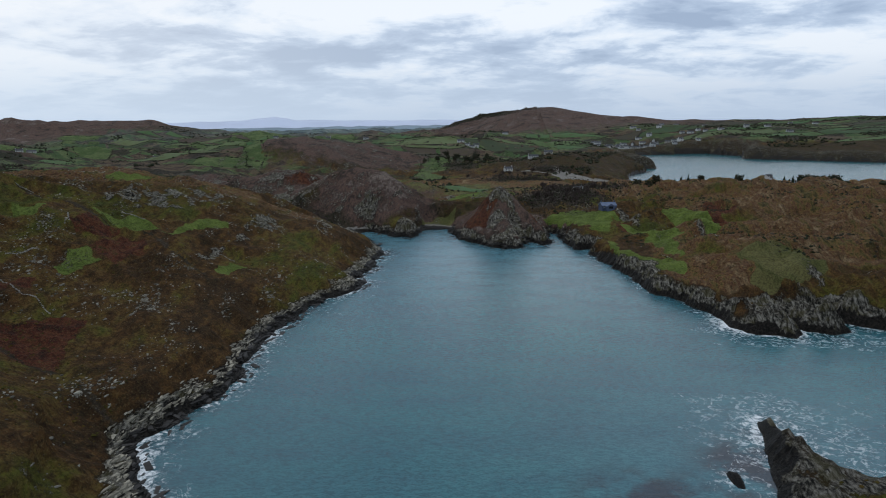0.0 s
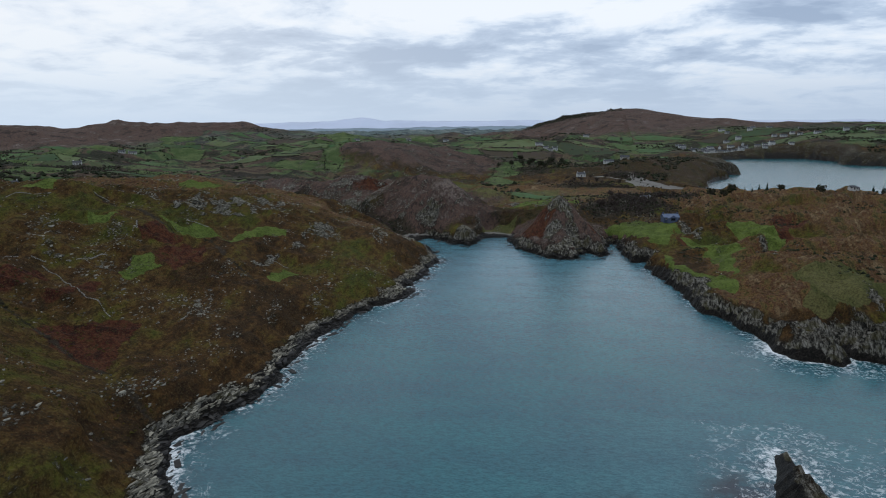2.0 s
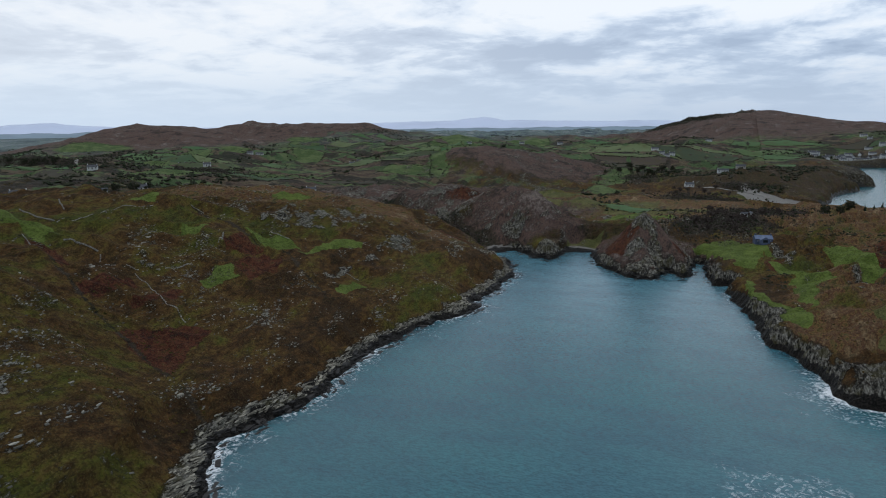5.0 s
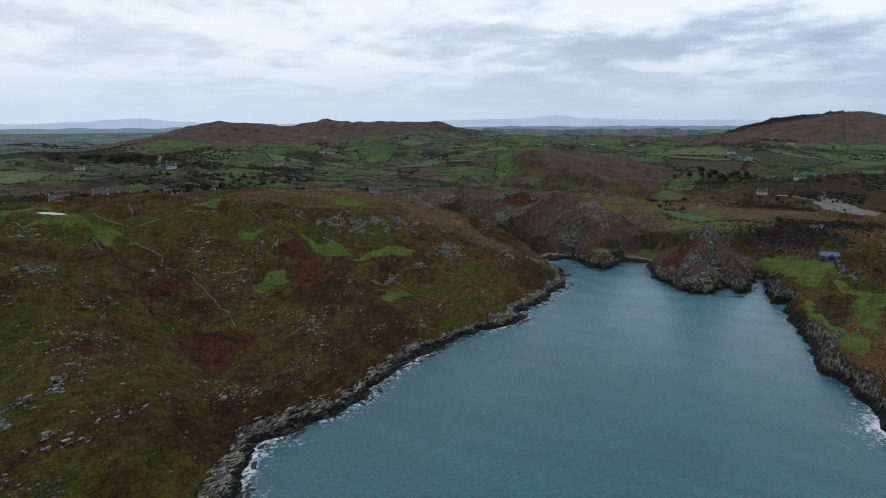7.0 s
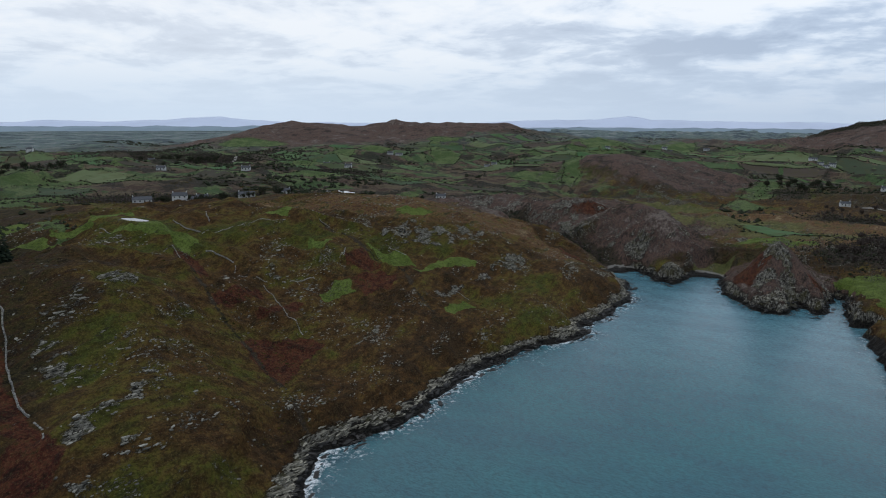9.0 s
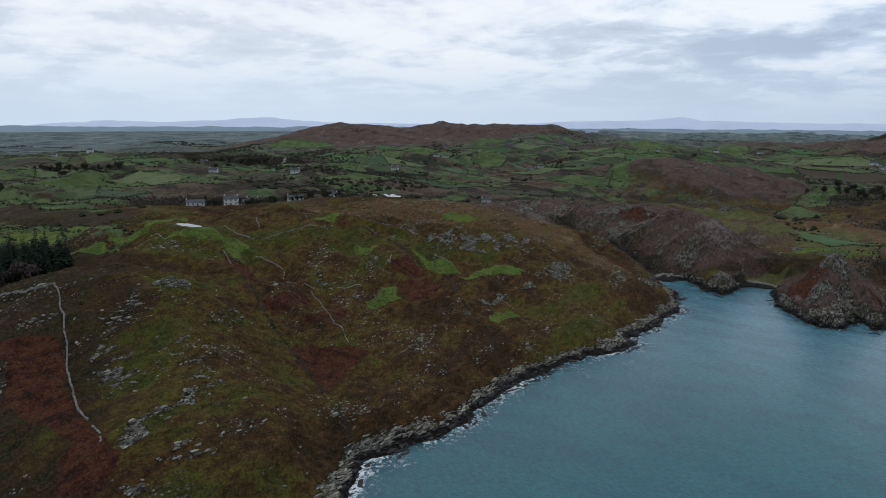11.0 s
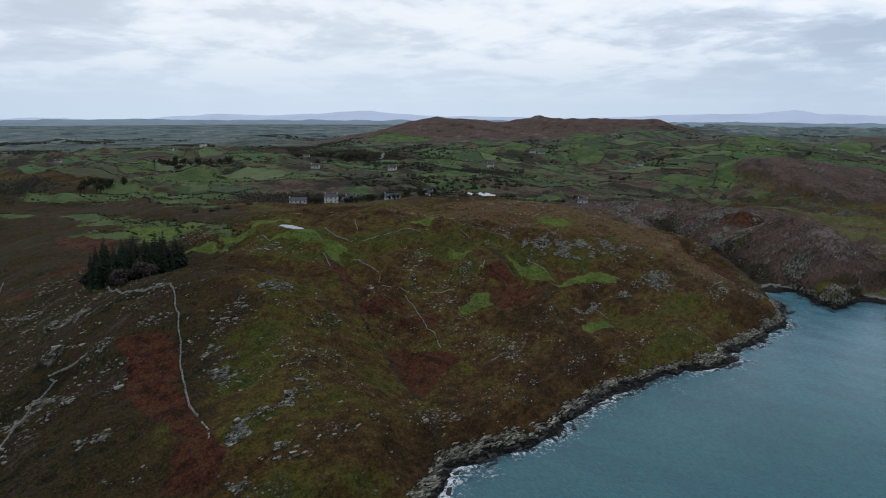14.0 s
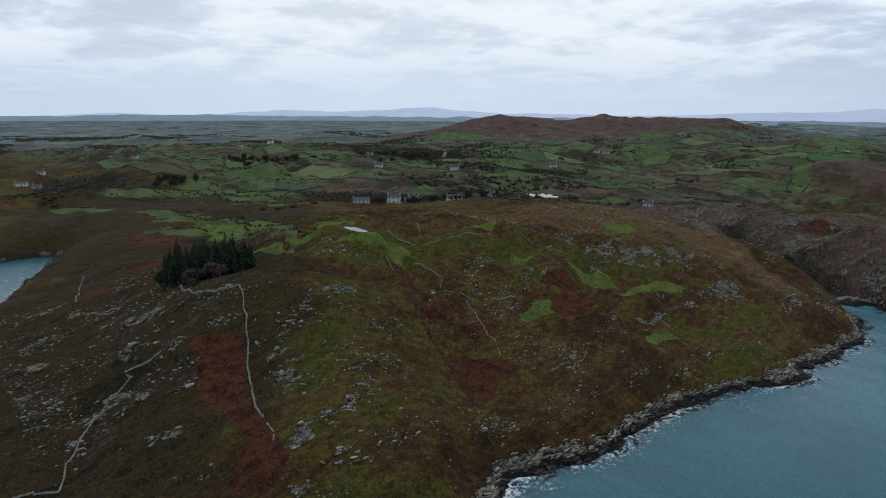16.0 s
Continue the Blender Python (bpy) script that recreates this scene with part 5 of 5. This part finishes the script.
# ---- trees ----
def conifer(tall, seed):
    """A spruce: a tapered trunk and whorls of drooping, ragged branches."""
    r = random.Random(seed)
    top = new("conifer_tree")
    bm = bmesh.new()
    bmesh.ops.create_cone(bm, cap_ends=True, segments=7, radius1=tall * 0.018, radius2=tall * 0.004, depth=tall * 0.96, matrix=Matrix.Translation((0, 0, tall * 0.48)))
    part("trunk", bm, BARK, top)
    bm = bmesh.new()
    z = tall * 0.08
    while z < tall * 0.99:
        f = z / tall
        reach = tall * 0.20 * (1 - f) ** 0.75 * r.uniform(0.75, 1.15) + 0.12
        arms = max(4, int(9 * (1 - f) + 4))
        for k in range(arms):
            a = 2 * math.pi * (k + r.random() * 0.8) / arms
            long = reach * r.uniform(0.65, 1.2)
            wide = long * r.uniform(0.26, 0.42)
            droop = long * r.uniform(0.15, 0.45)
            way, side = Vector((math.cos(a), math.sin(a), 0)), Vector((-math.sin(a), math.cos(a), 0))
            root = Vector((0, 0, z + long * 0.15))
            mid = root + way * long * 0.55 - Vector((0, 0, droop * 0.35))
            tip = root + way * long - Vector((0, 0, droop))
            c = [bm.verts.new(p) for p in (root, mid + side * wide, tip, mid - side * wide, mid + Vector((0, 0, wide * 0.5)), mid - Vector((0, 0, wide * 0.7)))]
            for t in ((0, 1, 4), (1, 2, 4), (2, 3, 4), (3, 0, 4), (0, 5, 1), (1, 5, 2), (2, 5, 3), (3, 5, 0)):
                bm.faces.new([c[q] for q in t])
        z += tall * r.uniform(0.035, 0.055)
    part("crown", bm, CONIFER, top)
    return tagged(top, "dark green spruce on rough moorland", "tree")


def broad_tree(tall, seed, leaves, label):
    """A wind-shaped tree: a trunk, a few limbs and a ragged crown of leaf clumps."""
    r = random.Random(seed)
    top = new("broadleaf_tree")
    bm = bmesh.new()
    bmesh.ops.create_cone(bm, cap_ends=True, segments=7, radius1=tall * 0.035, radius2=tall * 0.018, depth=tall * 0.5, matrix=Matrix.Translation((0, 0, tall * 0.25)))
    ends = []
    for k in range(7):
        a, lean = 2 * math.pi * k / 7 + r.random(), r.uniform(0.35, 0.8)
        foot = Vector((0, 0, tall * r.uniform(0.12, 0.42)))
        tip = foot + Vector((math.cos(a) * lean, math.sin(a) * lean, 1.0)).normalized() * tall * r.uniform(0.28, 0.42)
        m = look(foot.lerp(tip, 0.5), tip)
        bmesh.ops.create_cone(bm, cap_ends=True, segments=5, radius1=tall * 0.006, radius2=tall * 0.014, depth=(tip - foot).length, matrix=m)
        ends.append(tip)
    part("trunk", bm, BARK, top)
    bm = bmesh.new()
    for k in range(150):
        e = ends[k % 7]
        p = e + Vector((r.gauss(0, 1), r.gauss(0, 1), r.gauss(0, 0.8))) * tall * 0.125
        s = tall * r.uniform(0.035, 0.075)
        m = Matrix.Translation(p) @ Euler((r.uniform(0, 3), r.uniform(0, 3), r.uniform(0, 3))).to_matrix().to_4x4() @ Matrix.Diagonal((s * 1.5, s, s * 0.7, 1))
        corners = [bm.verts.new(m @ Vector(q)) for q in TUFT[0]]
        for f in TUFT[1]:
            bm.faces.new([corners[q] for q in f])
    for v in bm.verts:
        v.co += Vector((r.uniform(-1, 1), r.uniform(-1, 1), r.uniform(-1, 1))) * tall * 0.012
    part("crown", bm, leaves, top)
    return tagged(top, label, "tree")


def plant(kinds, places, group, low=0.8, high=1.2):
    """Stands the first tree of each kind, and copies, at places (x, y)."""
    places = [p for p in places if all(math.hypot((p[0] - q[0]) / q[2], (p[1] - q[1]) / q[3]) > 1.5 for q in PONDS)]
    for k, (x, y) in enumerate(places):
        z = float(ground_z(x, y)) - 0.15
        s = random.uniform(low, high)
        source = kinds[k % len(kinds)]
        m = pose(x, y, z, 0, 0, random.uniform(0, 360))
        ob = source if k < len(kinds) else copy_thing(source, m)
        ob.matrix_basis = m @ Matrix.Diagonal((s, s, s, 1))
        tagged(ob, group=group)


spruces = [conifer(t, s) for t, s in ((12.5, 1), (11.0, 2), (14.0, 3), (10.0, 4), (9.0, 5))]
places = []
while len(places) < 120:
    u, v = random.uniform(-1, 1), random.uniform(-1, 1)
    if u * u + v * v < 1:
        c, s = math.cos(radians(28)), math.sin(radians(28))
        px, py = -224 + 21 * u * c - 15 * v * s, 98 + 21 * u * s + 15 * v * c
        if all(math.dist((px, py), q) > 2.4 for q in places):
            places.append((px, py))
plant(spruces, [p for k, p in enumerate(places) if k % 5 < 4], "conifer plantation", 0.75, 1.3)
dark_mixed = [broad_tree(t, s, CONIFER, "dark dense evergreen in a plantation") for t, s in ((11, 51), (8.5, 52), (7, 53))]
plant(dark_mixed, [p for k, p in enumerate(places) if k % 5 >= 4], "conifer plantation", 0.7, 1.1)
grey_front = [broad_tree(t, s, TWIGS, "bare grey tree at the plantation's edge") for t, s in ((9, 54), (7.5, 55))]
plant(grey_front, [(-205 + random.gauss(0, 4), 92 + random.gauss(0, 4)) for k in range(9)], "plantation edge", 0.6, 1.05)
dark_trees = [broad_tree(t, s, SHRUB, "dark evergreen tree with a dense crown") for t, s in ((9, 11), (7.5, 12), (10.5, 13))]
far_spruces = [conifer(t, s) for t, s in ((10, 6), (8.5, 7))]
plant(far_spruces, [(150, 644), (157, 648), (163, 650), (170, 652), (258, 640), (265, 645), (252, 644)], "conifers before the harbour")
plant(dark_trees, [(132, 640), (182, 655), (139, 643), (271, 640), (282, 650), (120, 630), (198, 600), (262, 570), (240, 575)], "trees before the harbour", 0.8, 1.25)
hamlet_trees = [broad_tree(t, s, SHRUB, "dark windswept tree beside the houses") for t, s in ((8, 21), (6.5, 22))]
plant(hamlet_trees, [(-396 + random.gauss(0, 7) + k * 0.3, 290 + random.gauss(0, 4) + k * 4.0) for k in range(34)], "trees about the hamlet", 0.5, 0.95)
bare_trees = [broad_tree(t, s, TWIGS, "bare grey winter tree in the valley") for t, s in ((8, 31), (6.5, 32))]
plant(bare_trees, [(random.gauss(45, 16), random.gauss(540, 26)) for k in range(26)] + [(random.gauss(20, 30), random.gauss(770, 30)) for k in range(14)], "valley trees", 0.5, 1.0)
far_trees = [broad_tree(t, s, SHRUB, "dark tree standing among the fields") for t, s in ((10, 41), (8, 42))]
plant(far_trees, [(random.gauss(-60, 24), random.gauss(960, 26)) for k in range(16)] + [(random.gauss(-900, 60), random.gauss(410, 24)) for k in range(22)] + [(random.gauss(-740, 40), random.gauss(560, 30)) for k in range(18)]
      + [(random.gauss(-690, 20), random.gauss(240, 12)) for k in range(14)], "copses", 0.7, 1.3)


# ---- houses ----
def house(long, deep, eaves, rise, walls, roof, label, storeys=1, chimneys=2, porch=False):
    """A gabled house: walls, slab roof with overhang, chimneys, door and windows."""
    top = new("house")
    bm = bmesh.new()
    h, d = long / 2, deep / 2
    outline = [(-d, -1.2), (d, -1.2), (d, eaves), (0, eaves + rise), (-d, eaves)]
    ends = [[bm.verts.new((x, y, z)) for y, z in outline] for x in (-h, h)]
    bm.faces.new(ends[0][::-1])
    bm.faces.new(ends[1])
    for k in range(5):
        bm.faces.new((ends[0][k], ends[0][(k + 1) % 5], ends[1][(k + 1) % 5], ends[1][k]))
    part("wall", bm, walls, top)
    slope = math.atan2(rise, d)
    bm = bmesh.new()
    for s in (-1, 1):
        length = math.hypot(d, rise) + 0.35
        m = pose(0, s * (d + 0.12) / 2, eaves + rise / 2 - 0.02, math.degrees(-s * slope), 0, 0) @ Matrix.Diagonal((long + 0.5, length, 0.18, 1))
        bmesh.ops.create_cube(bm, size=1, matrix=m @ Matrix.Translation((0, 0, 0.5)))
    ridge = part("roof", bm, roof, top)
    for k in range(chimneys):
        bm = bmesh.new()
        x = (-h + 0.5) if k == 0 else (h - 0.5)
        box(bm, x, 0, eaves + rise + 0.35, 0.7, 0.6, 1.3)
        box(bm, x, 0, eaves + rise + 1.02, 0.82, 0.72, 0.12)
        part("chimney", bm, walls, ridge)
    bays = max(2, int(long / 3))
    for s in (-1, 1):
        for level in range(storeys):
            for k in range(bays):
                x = -h + long * (k + 0.5) / bays
                z = 1.5 + 2.5 * level
                if s == -1 and level == 0 and k == bays // 2:
                    bm = bmesh.new()
                    box(bm, x, s * (d + 0.02), 1.0, 0.95, 0.08, 2.05)
                    part("door", bm, WOOD, top)
                    continue
                bm = bmesh.new()
                for bx, bz, sx, sz in ((0, 0.62, 1.2, 0.1), (0, -0.62, 1.34, 0.12), (-0.55, 0, 0.1, 1.24), (0.55, 0, 0.1, 1.24), (0, 0, 0.06, 1.2)):
                    box(bm, x + bx, s * (d + 0.03), z + bz, sx, 0.1, sz)
                frame_part = part("window", bm, RENDER, top)
                bm = bmesh.new()
                box(bm, x, s * (d + 0.01), z, 1.05, 0.05, 1.2)
                part("pane", bm, GLASS, frame_part)
    if porch:
        # A gabled wing in front, with its own roof.
        bm = bmesh.new()
        w, out, high, peak = 2.6, -d - 3.2, eaves * 0.9, eaves * 0.9 + 1.7
        near, far = [[bm.verts.new((x, y, z)) for x, z in ((-w, -1.2), (w, -1.2), (w, high), (0, peak), (-w, high))] for y in (out, -d + 0.4)]
        bm.faces.new(near)
        for k in range(5):
            bm.faces.new((near[k], far[k], far[(k + 1) % 5], near[(k + 1) % 5]))
        part("wing", bm, walls, top)
        bm = bmesh.new()
        tilt = math.atan2(peak - high, w)
        for q in (-1, 1):
            m = pose(q * (w + 0.1) / 2, (out - d) / 2 + 0.9, (high + peak) / 2 + 0.08, 0, math.degrees(q * tilt), 0) @ Matrix.Diagonal((math.hypot(w, peak - high) + 0.3, 5.0, 0.16, 1))
            bmesh.ops.create_cube(bm, size=1, matrix=m)
        part("wing_roof", bm, roof, top)
        bm = bmesh.new()
        box(bm, 0, out - 0.02, 1.3, 2.6, 0.06, 1.5)
        part("window", bm, GLASS, top, "wide dark window in the gable")
    return tagged(top, label, "house")


def settle(kinds, places, group):
    """Stands houses at places (kind, x, y, turn)."""
    used = set()
    for kind, x, y, turn in places:
        m = pose(x, y, float(ground_z(x, y)) + 0.25, 0, 0, turn)
        ob = copy_thing(kinds[kind], m) if kind in used else kinds[kind]
        used.add(kind)
        ob.matrix_basis = m
        tagged(ob, group=group)
    for kind, ob in enumerate(kinds):
        if kind not in used:
            for child in list(ob.children_recursive) + [ob]:
                bpy.data.objects.remove(child)


def cottage_kinds(setting):
    return [house(9.5, 5.4, 2.5, 1.9, RENDER, SLATE, "white rendered cottage with a slate roof " + setting),
            house(13, 6.2, 2.5, 1.9, RENDER, SLATE, "long white bungalow with a slate roof " + setting, chimneys=1),
            house(10.5, 6.2, 4.9, 2.2, RENDER, SLATE, "two-storey white house " + setting, storeys=2),
            house(11.5, 6, 2.6, 2.0, CREAM, SLATE, "cream house with a grey roof " + setting, chimneys=1)]


blue = [house(9.5, 6.5, 2.1, 1.7, BLUE, ROOF_BLUE, "blue boarded house with a pale roof above the cove", porch=True)]
settle(blue, [(0, 67, 441, 12)], "houses above the cove")
shed = [house(4.5, 3.2, 1.8, 1.0, RENDER, SLATE, "small white shed on rough ground", chimneys=0)]
settle(shed, [(0, 206, 556, 15), (0, 228, 612, 40), (0, 58, 548, 20), (0, 62, 553, 80)], "sheds")
settle(cottage_kinds("above the cove"), [(0, 5, 815, 20), (1, 38, 921, 10), (3, 58, 925, 0)], "houses above the cove")
settle(cottage_kinds("behind the headland"), [(1, -398, 285, 60), (2, -392, 312, 50), (3, -404, 326, 60), (0, -420, 352, 60), (1, -384, 368, 50), (0, -392, 416, 55), (0, -326, 561, 30)], "hamlet behind the headland")
settle(cottage_kinds("in western fields"), [(2, -1160, 566, 40), (1, -785, 337, 50), (3, -772, 352, 50), (1, -866, 118, 60), (0, -856, 132, 60), (0, -912, 146, 50), (0, -1095, 306, 40), (1, -1417, 213, 40), (0, -1174, 512, 40), (2, -958, 656, 40),
                                          (0, -629, 455, 40), (0, -543, 501, 40)], "western farms")
settle(cottage_kinds("in inland fields"), [(1, -724, 769, 30), (0, -700, 790, 30), (0, -588, 716, 30), (2, -749, 1010, 30), (1, -739, 1024, 30), (0, -431, 1279, 20), (0, -556, 1063, 20), (1, -360, 1440, 20), (2, -382, 1480, 20), (1, -315, 1560, 10),
                                          (0, -71, 1320, 10), (1, -85, 1335, 15), (2, -55, 1340, 0), (0, -62, 1310, 20), (1, 0, 1583, 0), (0, -743, 999, 30), (0, -558, 1041, 30)], "inland farms")
settle(cottage_kinds("over the harbour"), [(1, 293, 1642, 10), (0, 300, 1612, 0), (2, 347, 1619, 0), (0, 359, 1650, 20), (1, 427, 1798, 0), (0, 379, 1540, 10), (1, 394, 1530, 0), (0, 482, 1747, 0), (1, 454, 1520, 10), (2, 512, 1540, 0),
                                                (1, 561, 1555, 5), (1, 576, 1475, 0), (0, 425, 1530, 0), (0, 415, 1550, 20), (0, 640, 1640, 0), (1, 720, 1700, 0)], "houses over the harbour")
village = []
centres = [(285, 1490, 24, 30), (285, 1490, 24, 30), (222, 1430, 22, 34), (345, 1440, 18, 12)]
for k in range(400):
    cx, cy, sx, sy = centres[k % 4]
    x, y = random.gauss(cx, sx), random.gauss(cy, sy)
    if len(village) < 46 and shore(np.array([x]), np.array([y]))[0] > 12 and all(math.dist((x, y), v[1:3]) > 13 for v in village):
        village.append((random.choice((0, 0, 1, 2, 3)), x, y, random.choice((-10, 5, 20, 80))))
settle(cottage_kinds("in the harbour village"), village, "harbour village")
